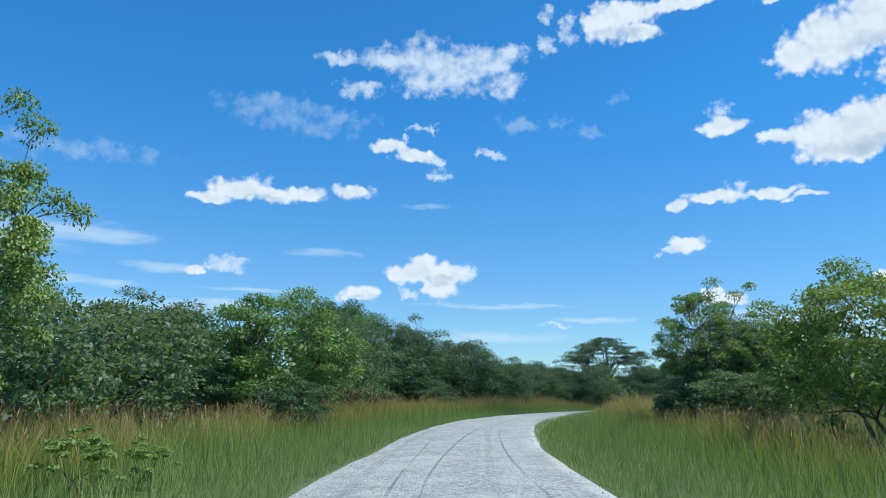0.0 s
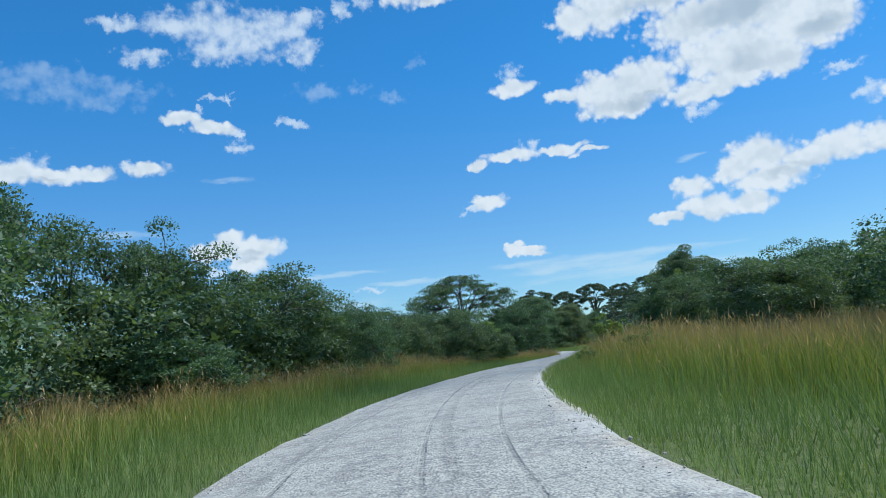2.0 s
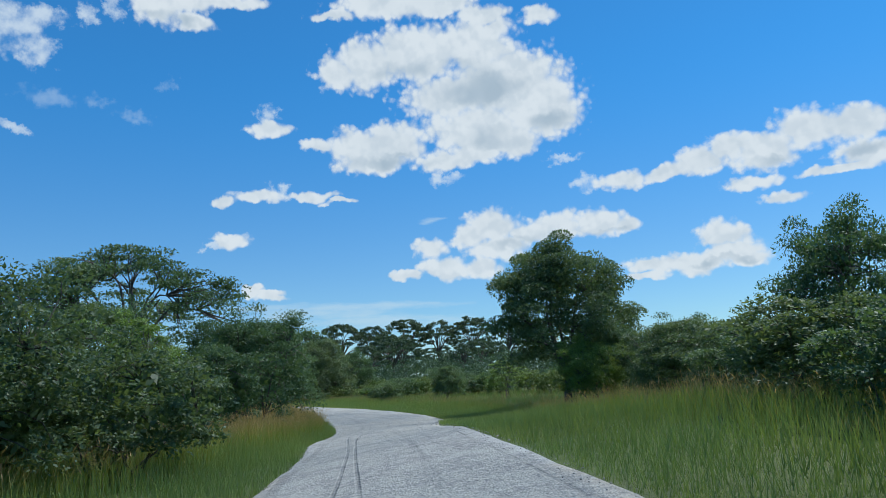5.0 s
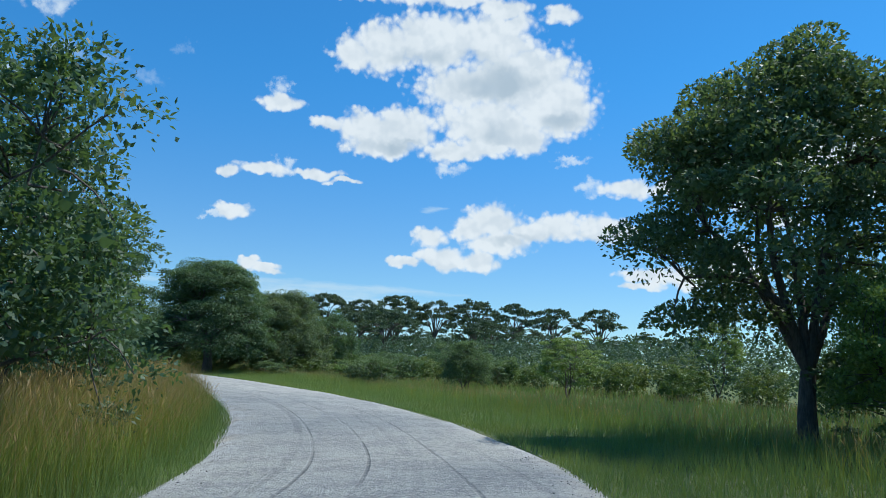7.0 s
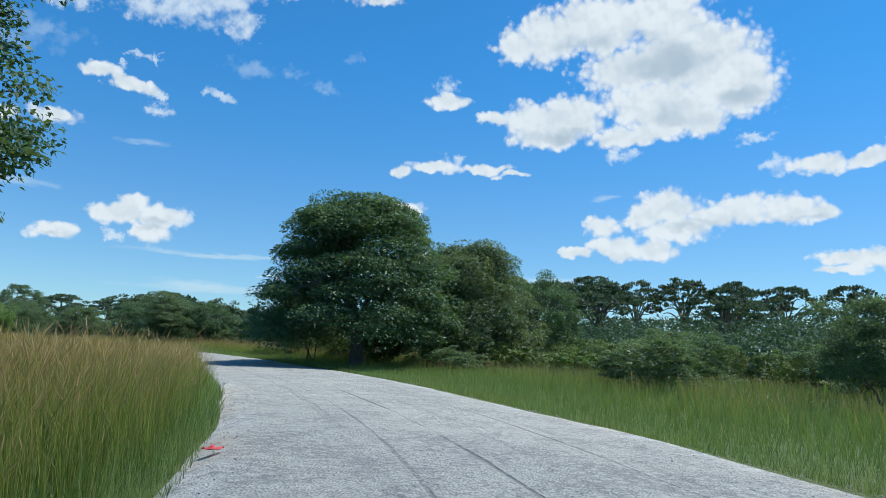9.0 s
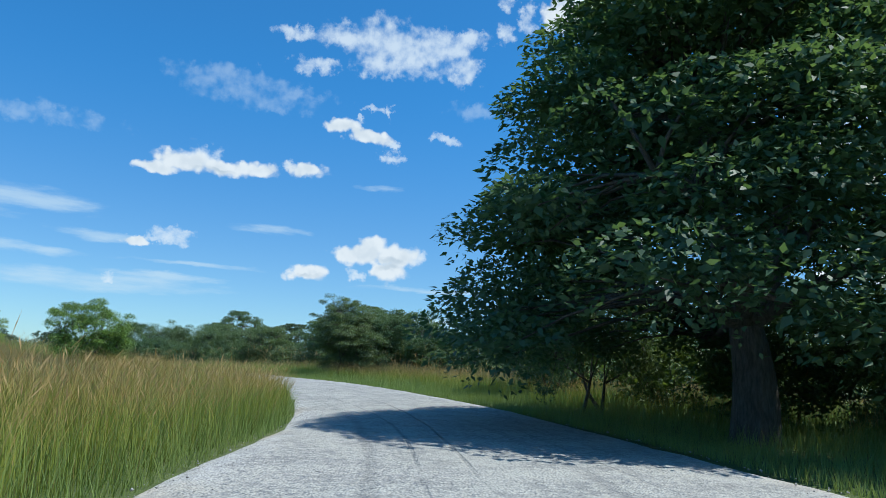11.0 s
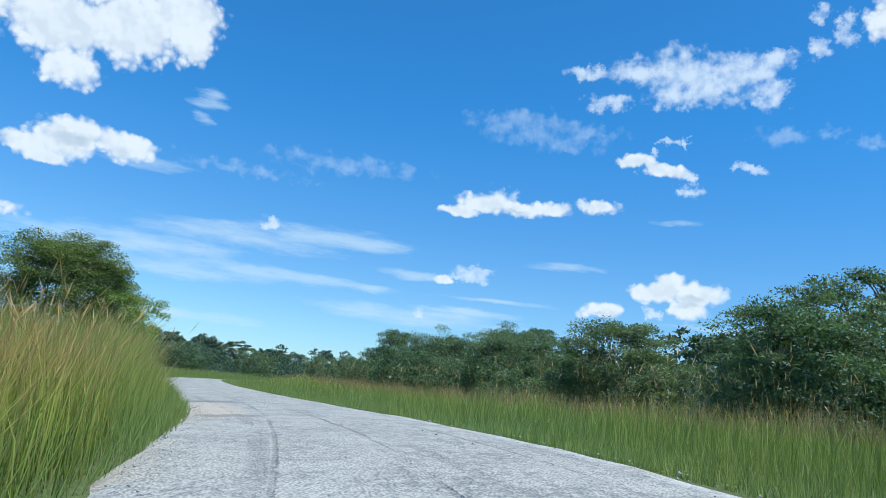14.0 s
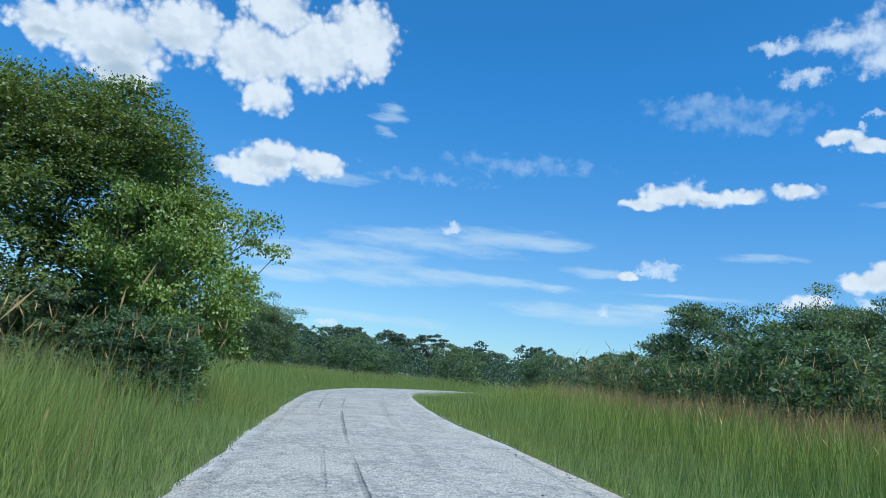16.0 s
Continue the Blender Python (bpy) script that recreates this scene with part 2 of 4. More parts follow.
faint_rim = W.math("MULTIPLY_ADD", W.math("SUBTRACT", lace, 0.5), 5.0, W.math("SUBTRACT", 0.7, fields["faint"]))
faint_cover = W.math("MULTIPLY", W.span(faint_rim, -0.7, 1.8), 0.29)
lumps = W.noise(flat_spot, 0.3, 2.5, 0.45)
dull = W.math("MULTIPLY", W.span(W.math("SUBTRACT", 1.0, fields["shade"]), -0.6, 0.9), W.span(lumps, 0.25, 0.6))
grey = W.math("ADD", W.math("MULTIPLY", dull, 0.9), W.math("MULTIPLY", W.span(lumps, 0.40, 0.72), 0.2), clamp=True)
body = W.noise(flat_spot, 0.5, 2.5, 0.42)
above = W.noise(W.vec("ADD", flat_spot, (0.25, 0.8, 0)), 0.5, 2.5, 0.42)
lump_above = W.vec("ADD", lump_spot, (0.2, 0.45, 0))
swelling = W.math("MULTIPLY_ADD", lumps_small, 0.16, W.math("MULTIPLY_ADD", lumps_large, 0.22, body))
swelling_above = W.math("MULTIPLY_ADD", billow(lump_above, 1.7), 0.16, W.math("MULTIPLY_ADD", billow(lump_above, 0.62), 0.22, above))
relief = W.span(W.math("SUBTRACT", swelling, swelling_above), -0.20, 0.13)
cloud_colour = W.mix(W.math("MULTIPLY", grey, thick), (1.0, 1.0, 1.0), (0.56, 0.64, 0.71))
SKY_STRENGTH = 0.111
tint = W.mix(W.span(height_angle, 2.0, 24.0), (0.61, 0.86, 1.02), (0.31, 0.97, 1.34))
blue = W.mix(1.0, sky.outputs[0], tint, "MULTIPLY")
CLOUD = 6.9
cloud_colour = W.mix(W.math("MULTIPLY", W.math("SUBTRACT", 1.0, relief), 0.34), cloud_colour, (0.60, 0.68, 0.76))
cloud_light = W.mix(1.0, cloud_colour, (CLOUD * 0.94, CLOUD, CLOUD * 1.03), "MULTIPLY")
seen_sky = W.mix(veil_cover, blue, (CLOUD * 0.74, CLOUD * 0.91, CLOUD))
seen_sky = W.mix(faint_cover, seen_sky, (CLOUD * 0.80, CLOUD * 0.95, CLOUD * 1.05))
seen_sky = W.mix(wisp_cover, seen_sky, (CLOUD * 0.86, CLOUD * 0.97, CLOUD * 1.05))
seen_sky = W.mix(W.math("MULTIPLY", cover, 0.97), seen_sky, cloud_light)
back = W.add("ShaderNodeBackground")
W.link(seen_sky, back.inputs[0])
back.inputs[1].default_value = SKY_STRENGTH
W.link(back.outputs[0], W.add("ShaderNodeOutputWorld").inputs[0])

sun = new("sun", bpy.data.lights.new("sun", "SUN"))
sun.data.energy, sun.data.angle, sun.data.color = 5.0, radians(0.6), (1.0, 0.965, 0.91)
a, e = radians(SUN_AZ), radians(SUN_EL)
sun.matrix_world = look((math.sin(a) * math.cos(e) * 100, math.cos(a) * math.cos(e) * 100, math.sin(e) * 100), (0, 0, 0))


# ---- materials ----
def material(name):
    m = bpy.data.materials.new(name)
    m.use_nodes = True
    n = Nodes(m.node_tree)
    shader = n.add("ShaderNodeBsdfPrincipled")
    out = n.add("ShaderNodeOutputMaterial")
    n.link(shader.outputs[0], out.inputs[0])
    return m, n, shader, out


def bumped(n, shader, height, strength, distance):
    bump = n.add("ShaderNodeBump")
    bump.inputs["Strength"].default_value, bump.inputs["Distance"].default_value = strength, distance
    n.put(bump.inputs["Height"], height)
    n.link(bump.outputs[0], shader.inputs["Normal"])


def leaf_material(name, dark, light, gloss=0.5, through_light=0.32, mixed=0.55):
    """Leaves: two greens mixed leaf by leaf and plant by plant, with light shining through."""
    m, n, shader, out = material(name)
    island = n.add("ShaderNodeNewGeometry").outputs["Random Per Island"]
    plant = n.add("ShaderNodeObjectInfo").outputs["Random"]
    place = n.add("ShaderNodeNewGeometry").outputs["Position"]
    patch = n.noise(place, 0.55, 3.0)
    fac = n.math("ADD", n.math("MULTIPLY", island, mixed), n.math("MULTIPLY", n.span(patch, 0.3, 0.7), 1 - mixed))
    colour = n.mix(fac, dark, light)
    tint = n.mix(plant, (0.82, 0.92, 0.85), (1.18, 1.06, 0.95))
    colour = n.mix(1.0, colour, tint, "MULTIPLY")
    n.link(colour, shader.inputs["Base Color"])
    shader.inputs["Roughness"].default_value = gloss
    shader.inputs["Specular IOR Level"].default_value = 0.38
    glow = n.add("ShaderNodeBsdfTranslucent")
    n.link(n.mix(1.0, colour, (1.25, 1.2, 0.5), "MULTIPLY"), glow.inputs[0])
    both = n.add("ShaderNodeMixShader")
    both.inputs[0].default_value = through_light
    n.link(shader.outputs[0], both.inputs[1]), n.link(glow.outputs[0], both.inputs[2])
    n.link(both.outputs[0], out.inputs[0])
    return m


LEAF_DARK = leaf_material("dark_leaf", (0.062, 0.118, 0.075), (0.15, 0.228, 0.125), 0.5, 0.42)
LEAF_BRIGHT = leaf_material("bright_leaf", (0.09, 0.165, 0.045), (0.25, 0.36, 0.10))
LEAF_OLIVE = leaf_material("olive_leaf", (0.068, 0.122, 0.040), (0.175, 0.245, 0.085))
# far foliage: the blue of distance haze is mixed into these greens
LEAF_FAR_HAZED = leaf_material("hazed_far_leaf", (0.045, 0.085, 0.066), (0.09, 0.14, 0.10), 0.75, 0.3, 0.25)


def bark_material():
    m, n, shader, out = material("bark")
    place = n.add("ShaderNodeTexCoord").outputs["Object"]
    long = n.vec("MULTIPLY", place, (6, 6, 1.2))
    crack = n.noise(long, 3.0, 6.0, 0.7)
    stain = n.noise(place, 0.9, 3.0)
    colour = n.mix(n.span(crack, 0.3, 0.7), (0.035, 0.028, 0.022), (0.15, 0.125, 0.10))
    n.link(n.mix(n.math("MULTIPLY", stain, 0.4), colour, (0.16, 0.155, 0.14)), shader.inputs["Base Color"])
    shader.inputs["Roughness"].default_value = 0.9
    bumped(n, shader, crack, 0.8, 0.03)
    return m


BARK = bark_material()


def grass_material(name, root, middle, tip, dry, turns=0.72):
    """Blades: from root to tip by the UV's height, drier in patches."""
    m, n, shader, out = material(name)
    uv = n.add("ShaderNodeUVMap", uv_map="along").outputs[0]
    parts = n.add("ShaderNodeSeparateXYZ")
    n.link(uv, parts.inputs[0])
    place = n.add("ShaderNodeNewGeometry").outputs["Position"]
    island = n.add("ShaderNodeNewGeometry").outputs["Random Per Island"]
    colour = n.ramp(parts.outputs[1], [(0.0, root), (0.42, middle), (turns, middle), (min(0.97, turns + 0.23), tip)])
    patch = n.math("ADD", n.math("MULTIPLY", n.span(n.noise(place, 0.22, 4.0), 0.40, 0.62), 0.6), n.math("MULTIPLY", island, 0.4))
    colour = n.mix(patch, colour, n.mix(1.0, colour, dry, "MULTIPLY"))
    n.link(colour, shader.inputs["Base Color"])
    shader.inputs["Roughness"].default_value = 0.55
    shader.inputs["Specular IOR Level"].default_value = 0.25
    glow = n.add("ShaderNodeBsdfTranslucent")
    n.link(n.mix(1.0, colour, (1.15, 1.15, 0.7), "MULTIPLY"), glow.inputs[0])
    both = n.add("ShaderNodeMixShader")
    both.inputs[0].default_value = 0.35
    n.link(shader.outputs[0], both.inputs[1]), n.link(glow.outputs[0], both.inputs[2])
    n.link(both.outputs[0], out.inputs[0])
    return m


GRASS_LOW = grass_material("low_grass", (0.13, 0.205, 0.055), (0.198, 0.295, 0.09), (0.31, 0.37, 0.155), (1.22, 1.03, 0.92))
STRAW = grass_material("dry_stalk", (0.16, 0.17, 0.06), (0.32, 0.27, 0.11), (0.46, 0.33, 0.16), (1.1, 0.95, 0.85))
GRASS_MEADOW = grass_material("meadow_grass", (0.12, 0.19, 0.05), (0.18, 0.265, 0.08), (0.33, 0.265, 0.14), (1.25, 0.95, 0.85), 0.5)
GRASS_REED = grass_material("reed_grass", (0.11, 0.185, 0.035), (0.22, 0.315, 0.075), (0.33, 0.36, 0.12), (1.12, 1.0, 0.85), 0.65)
GRASS_TALL = grass_material("tall_grass", (0.105, 0.165, 0.03), (0.235, 0.30, 0.06), (0.43, 0.32, 0.13), (1.13, 0.98, 0.85), 0.60)


# spots on the road: metres right of its middle, station along it, half width, half length, colour, strength
SPOTS = ((-2.0, 247.0, 0.75, 4.2, (0.44, 0.385, 0.30), 0.75), (-1.65, 251.8, 0.85, 0.75, (0.15, 0.155, 0.155), 0.85),
         (-1.75, 243.7, 0.7, 0.6, (0.19, 0.18, 0.16), 0.75))


def road_material():
    """Pale crushed stone: grains, small stones, darker tyre lines that follow the road."""
    m, n, shader, out = material("pale_gravel")
    place = n.add("ShaderNodeNewGeometry").outputs["Position"]
    uv = n.add("ShaderNodeUVMap", uv_map="road").outputs[0]
    grain = n.add("ShaderNodeTexVoronoi")
    n.link(place, grain.inputs["Vector"])
    grain.inputs["Scale"].default_value = 30.0
    stones = n.add("ShaderNodeTexVoronoi")
    n.link(place, stones.inputs["Vector"])
    stones.inputs["Scale"].default_value = 7.0
    mottled = n.noise(place, 2.4, 6.0, 0.7)
    broad = n.noise(place, 0.22, 4.0)
    colour = n.ramp(grain.outputs["Distance"], [(0.0, (0.445, 0.447, 0.392)), (0.5, (0.348, 0.350, 0.306)), (0.9, (0.20, 0.205, 0.195))])
    colour = n.mix(n.math("MULTIPLY", n.span(mottled, 0.4, 0.7), 0.35), colour, (0.475, 0.477, 0.422))
    colour = n.mix(n.math("MULTIPLY", n.span(broad, 0.45, 0.7), 0.25), colour, (0.42, 0.40, 0.36))
    pits = n.math("MULTIPLY", n.span(stones.outputs["Distance"], 0.35, 0.62), n.span(n.noise(place, 1.1, 3.0), 0.38, 0.6))
    colour = n.mix(n.math("MULTIPLY", pits, 0.45), colour, (0.13, 0.135, 0.135))
    speck = n.span(n.noise(place, 14.0, 3.0, 0.6), 0.54, 0.60)
    speck = n.math("MULTIPLY", speck, n.span(n.noise(place, 0.5, 3.0), 0.3, 0.6))
    colour = n.mix(n.math("MULTIPLY", speck, 0.75), colour, (0.14, 0.15, 0.155))
    # tyre lines, each with its own way and gaps
    parts = n.add("ShaderNodeSeparateXYZ")
    n.link(uv, parts.inputs[0])
    rut = 0.0
    for i, (offset, width, strength) in enumerate(((-1.75, 0.16, 0.55), (-1.2, 0.05, 0.8), (-0.25, 0.05, 1.0), (0.55, 0.14, 0.45), (1.5, 0.05, 0.75), (2.1, 0.12, 0.4))):
        along_line = n.vec("MULTIPLY_ADD", uv, (0.0, 0.018, 0), (0, 3.7 * i, 0))
        wander = n.math("MULTIPLY_ADD", n.noise(along_line, 1.0, 1.0), 2.2, -1.1 - offset)
        away = n.math("ABSOLUTE", n.math("ADD", wander, parts.outputs[0]))
        gaps = n.noise(n.vec("MULTIPLY_ADD", uv, (1.5, 0.16, 0), (0, 11.3 * i, 0)), 1.0, 5.0, 0.65)
        line = n.math("MULTIPLY", n.span(away, width, width * 0.3), n.math("MULTIPLY", n.span(gaps, 0.36, 0.58), strength))
        rut = n.math("MAXIMUM", rut, line)
    rut = n.math("MULTIPLY", rut, n.span(n.noise(place, 9.0, 4.0, 0.7), 0.25, 0.6))
    colour = n.mix(n.math("MULTIPLY", rut, 0.6), colour, (0.13, 0.135, 0.13))
    # loose pale stone thrown to the edges, sandy in places
    share = n.add("ShaderNodeSeparateXYZ")
    n.link(n.add("ShaderNodeUVMap", uv_map="share").outputs[0], share.inputs[0])
    rim = n.math("MULTIPLY", n.span(n.math("ABSOLUTE", share.outputs[0]), 0.72, 0.95), n.span(mottled, 0.3, 0.6))
    edge_colour = n.mix(n.span(n.noise(place, 0.35, 3.0), 0.45, 0.62), (0.56, 0.565, 0.545), (0.50, 0.44, 0.34))
    colour = n.mix(n.math("MULTIPLY", rim, 0.6), colour, edge_colour)
    # a sandy strip and two grey worn patches
    where = n.add("ShaderNodeCombineXYZ")
    n.link(parts.outputs[0], where.inputs[0]), n.link(parts.outputs[1], where.inputs[1])
    drift = n.vec("SUBTRACT", n.noise(place, 1.6, 4.0, 0.6, "Color"), (0.5, 0.5, 0.5))
    where = n.vec("MULTIPLY_ADD", drift, (1.1, 1.4, 0), where.outputs[0])
    for lateral, station, wide, long, paint, strength in SPOTS:
        v = n.vec("MULTIPLY_ADD", where, (1 / wide, 1 / long, 0), (-lateral / wide, -station / long, 0))
        inside_spot = n.span(n.vec("DOT_PRODUCT", v, v), 1.4, 0.4)
        colour = n.mix(n.math("MULTIPLY", inside_spot, strength), colour, paint)
    n.link(colour, shader.inputs["Base Color"])
    shader.inputs["Roughness"].default_value = 0.92
    relief = n.math("ADD", n.math("MULTIPLY", grain.outputs["Distance"], -0.5),
                    n.math("ADD", n.math("MULTIPLY", stones.outputs["Distance"], -0.6), n.math("MULTIPLY_ADD", rut, -0.8, mottled)))
    bumped(n, shader, relief, 1.0, 0.042)
    return m


ROAD = road_material()


def ground_material():
    m, n, shader, out = material("grassy_earth")
    place = n.add("ShaderNodeNewGeometry").outputs["Position"]
    small = n.noise(place, 5.0, 6.0, 0.7)
    large = n.noise(place, 0.12, 4.0)
    colour = n.ramp(small, [(0.3, (0.05, 0.075, 0.018)), (0.55, (0.09, 0.13, 0.03)), (0.8, (0.14, 0.16, 0.055))])
    colour = n.mix(n.math("MULTIPLY", n.span(large, 0.4, 0.65), 0.35), colour, (0.12, 0.125, 0.05))
    n.link(colour, shader.inputs["Base Color"])
    shader.inputs["Roughness"].default_value = 0.95
    bumped(n, shader, small, 0.9, 0.12)
    return m


GROUND = ground_material()


def plain_material(name, colour, rough=0.8, spread=0.25, scale=20.0):
    m, n, shader, out = material(name)
    place = n.add("ShaderNodeTexCoord").outputs["Object"]
    grain = n.noise(place, scale, 5.0, 0.65)
    n.link(n.mix(grain, tuple(c * (1 - spread) for c in colour), tuple(min(1, c * (1 + spread)) for c in colour)), shader.inputs["Base Color"])
    shader.inputs["Roughness"].default_value = rough
    bumped(n, shader, grain, 0.4, 0.01)
    return m


STONE = plain_material("pale_stone", (0.30, 0.295, 0.275), 0.9, 0.3, 6.0)
CLOUD_WHITE = plain_material("cloud_white", (0.85, 0.86, 0.88), 1.0, 0.05, 0.2)
RED_CLOTH = plain_material("red_plastic", (0.62, 0.08, 0.07), 0.5, 0.2, 15.0)
PINK_CLOTH = plain_material("faded_paper", (0.75, 0.55, 0.48), 0.7, 0.2, 15.0)


# ---- ground and road ----
LEFT_EDGE = [(-1.3, -15.1), (-1.7, -5.3), (-2.1, 3.0), (-2.4, 12.1), (-1.8, 21.9), (-1.1, 31.0), (0.4, 39.5), (3.1, 48.6), (6.6, 57.2), (10.6, 65.5), (14.7, 73.5), (19.4, 81.3), (23.9, 89.3), (27.8, 97.1), (32.2, 104.5), (36.2, 112.2), (39.6, 120.3), (42.1, 128.9), (43.7, 137.1), (44.7, 146.2), (45.0, 155.4), (45.1, 164.3), (45.2, 173.1), (44.0, 182.0), (41.4, 189.8), (37.4, 197.9), (32.9, 205.5), (28.0, 212.9), (22.3, 220.0), (16.6, 226.9), (10.8, 233.8), (5.0, 240.7), (-0.7, 248.1), (-4.6, 256.6), (-6.7, 265.7), (-7.0, 275.1), (-5.5, 284.4)]
RIGHT_EDGE = [(4.8, -14.8), (4.0, -5.1), (3.3, 3.1), (2.6, 12.0), (2.8, 21.5), (3.7, 30.3), (5.3, 38.4), (7.9, 47.0), (11.1, 55.3), (14.9, 63.3), (19.0, 71.1), (23.1, 78.9), (27.3, 87.0), (31.8, 94.8), (36.8, 102.1), (42.4, 109.7), (46.5, 118.1), (49.5, 127.2), (51.1, 135.9), (51.9, 145.4), (52.5, 154.9), (52.6, 164.5), (51.6, 174.1), (49.2, 183.5), (46.1, 191.6), (42.1, 200.1), (37.4, 208.2), (32.1, 215.8), (26.2, 223.1), (20.2, 229.9), (14.1, 236.6), (8.2, 243.2), (3.0, 250.1), (-0.4, 257.9), (-2.3, 266.3), (-2.6, 274.9), (-1.3, 283.3)]
LEFT_LEVEL = [0.05, 0.11, 0.13, 0.10, 0.06, 0.03, 0.05, 0.07, 0.05, -0.01, -0.10, -0.22, -0.47, -0.75, -1.08, -1.43, -1.42, -1.38, -1.29, -1.19, -1.19, -1.22, -1.21, -1.09, -0.99, -0.93, -0.81, -0.89, -1.01, -1.12, -1.15, -1.11, -1.07, -1.04, -1.04, -1.02, -0.99]
RIGHT_LEVEL = [0.04, 0.13, 0.19, 0.20, 0.24, 0.26, 0.24, 0.23, 0.21, 0.17, 0.12, 0.22, 0.18, -0.31, -0.77, -1.24, -1.34, -1.36, -1.32, -1.24, -1.19, -1.16, -1.06, -0.82, -0.63, -0.55, -0.44, -0.55, -0.70, -0.81, -0.86, -0.86, -0.86, -0.86, -0.87, -0.89, -0.91]


def smooth_line(points, steps):
    """A Catmull-Rom line through points, as an array."""
    p = np.array(points, float)
    if p.ndim == 1:
        p = p[:, None]
    p = np.concatenate([2 * p[:1] - p[1:2], p, 2 * p[-1:] - p[-2:-1]])
    u = np.linspace(0, 1, steps, endpoint=False)[:, None]
    out = [0.5 * (2 * b + (c - a) * u + (2 * a - 5 * b + 4 * c - d) * u**2 + (3 * b - a - 3 * c + d) * u**3)
           for a, b, c, d in zip(p, p[1:], p[2:], p[3:])]
    return np.concatenate([*out, p[-2:-1]])


STEPS = 9
left_line, right_line = smooth_line(LEFT_EDGE, STEPS), smooth_line(RIGHT_EDGE, STEPS)
left_z, right_z = smooth_line(LEFT_LEVEL, STEPS)[:, 0], smooth_line(RIGHT_LEVEL, STEPS)[:, 0]
centre = (left_line + right_line) / 2
rightward = right_line - left_line
half_width = np.linalg.norm(rightward, axis=1) / 2
rightward /= 2 * half_width[:, None]
along = np.r_[0, np.cumsum(np.linalg.norm(np.diff(centre, axis=0), axis=1))]


def road_place(x, y):
    """For places: the nearest station of the road, and how far to the right of its middle they lie."""
    x, y = np.atleast_1d(np.asarray(x, float)), np.atleast_1d(np.asarray(y, float))
    near, lateral = np.zeros(len(x), int), np.zeros(len(x))
    for i in range(0, len(x), 4000):
        d = np.stack([x[i:i + 4000], y[i:i + 4000]], 1)[:, None] - centre[None]
        k = (d**2).sum(-1).argmin(1)
        near[i:i + 4000] = k
        lateral[i:i + 4000] = (d[np.arange(len(k)), k] * rightward[k]).sum(-1)
    far = np.hypot(x - centre[near, 0], y - centre[near, 1])
    return near, lateral, far


def ground_z(x, y):
    k, lateral, far = road_place(x, y)
    u = np.clip(lateral / half_width[k], -1, 1)
    z = (left_z[k] + right_z[k]) / 2 + u * (right_z[k] - left_z[k]) / 2
    out = np.maximum(0, far - half_width[k])
    rough = 0.12 * np.sin(x * 0.21 + 1.3) * np.sin(y * 0.17) * np.clip(out / 8, 0, 1)
    fall = np.clip((y - 77) / 37, 0, 1)
    plain = -1.38 * fall * fall * (3 - 2 * fall)   # the country falls towards the second bend
    return plain + (z - plain - 0.10 * np.clip(out / 0.8, 0, 1)) * np.exp(-out / 90) + rough


def mesh_of(name, verts, faces, mat, uv=None, uv_name="uv", smooth=False):
    """A mesh from arrays; all faces have the same number of corners."""
    verts, faces = np.asarray(verts, np.float32), np.asarray(faces, np.int32)
    me = bpy.data.meshes.new(name)
    me.vertices.add(len(verts))
    me.vertices.foreach_set("co", verts.ravel())
    me.loops.add(faces.size)
    me.loops.foreach_set("vertex_index", faces.ravel())
    me.polygons.add(len(faces))
    me.polygons.foreach_set("loop_start", np.arange(0, faces.size, faces.shape[1], dtype=np.int32))
    if smooth:
        me.polygons.foreach_set("use_smooth", np.ones(len(faces), bool))
    me.materials.append(mat)
    me.update(calc_edges=True)
    if uv is not None:
        layer = me.uv_layers.new(name=uv_name)
        layer.data.foreach_set("uv", np.asarray(uv, np.float32)[faces.ravel()].ravel())
    return me


def grid_faces(rows, cols):
    i = np.arange((rows - 1) * (cols - 1))
    a = i // (cols - 1) * cols + i % (cols - 1)
    return np.stack([a, a + 1, a + cols + 1, a + cols], 1)


def build_ground():
    """One sheet: fine near the road, coarse out to the horizon."""
    near_x, near_y = np.arange(-140, 221, 2.5), np.arange(-60, 421, 2.5)
    far = np.array([300, 500, 900, 1600, 3000, 4600.0])
    xs = np.r_[-140 - far[::-1], near_x, 220 + far]
    ys = np.r_[-60 - far[::-1], near_y, 420 + far]
    gx, gy = np.meshgrid(xs, ys)
    x, y = gx.ravel(), gy.ravel()
    z = ground_z(x, y)
    k, lateral, out = road_place(x, y)
    z -= 0.10 * (out < half_width[k] + 1.5)
    ob = new("ground", mesh_of("ground", np.stack([x, y, z], 1), grid_faces(len(ys), len(xs)), GROUND, smooth=True))
    tagged(ob, "rough grassy earth of the open bush country", "ground", kind="structure")


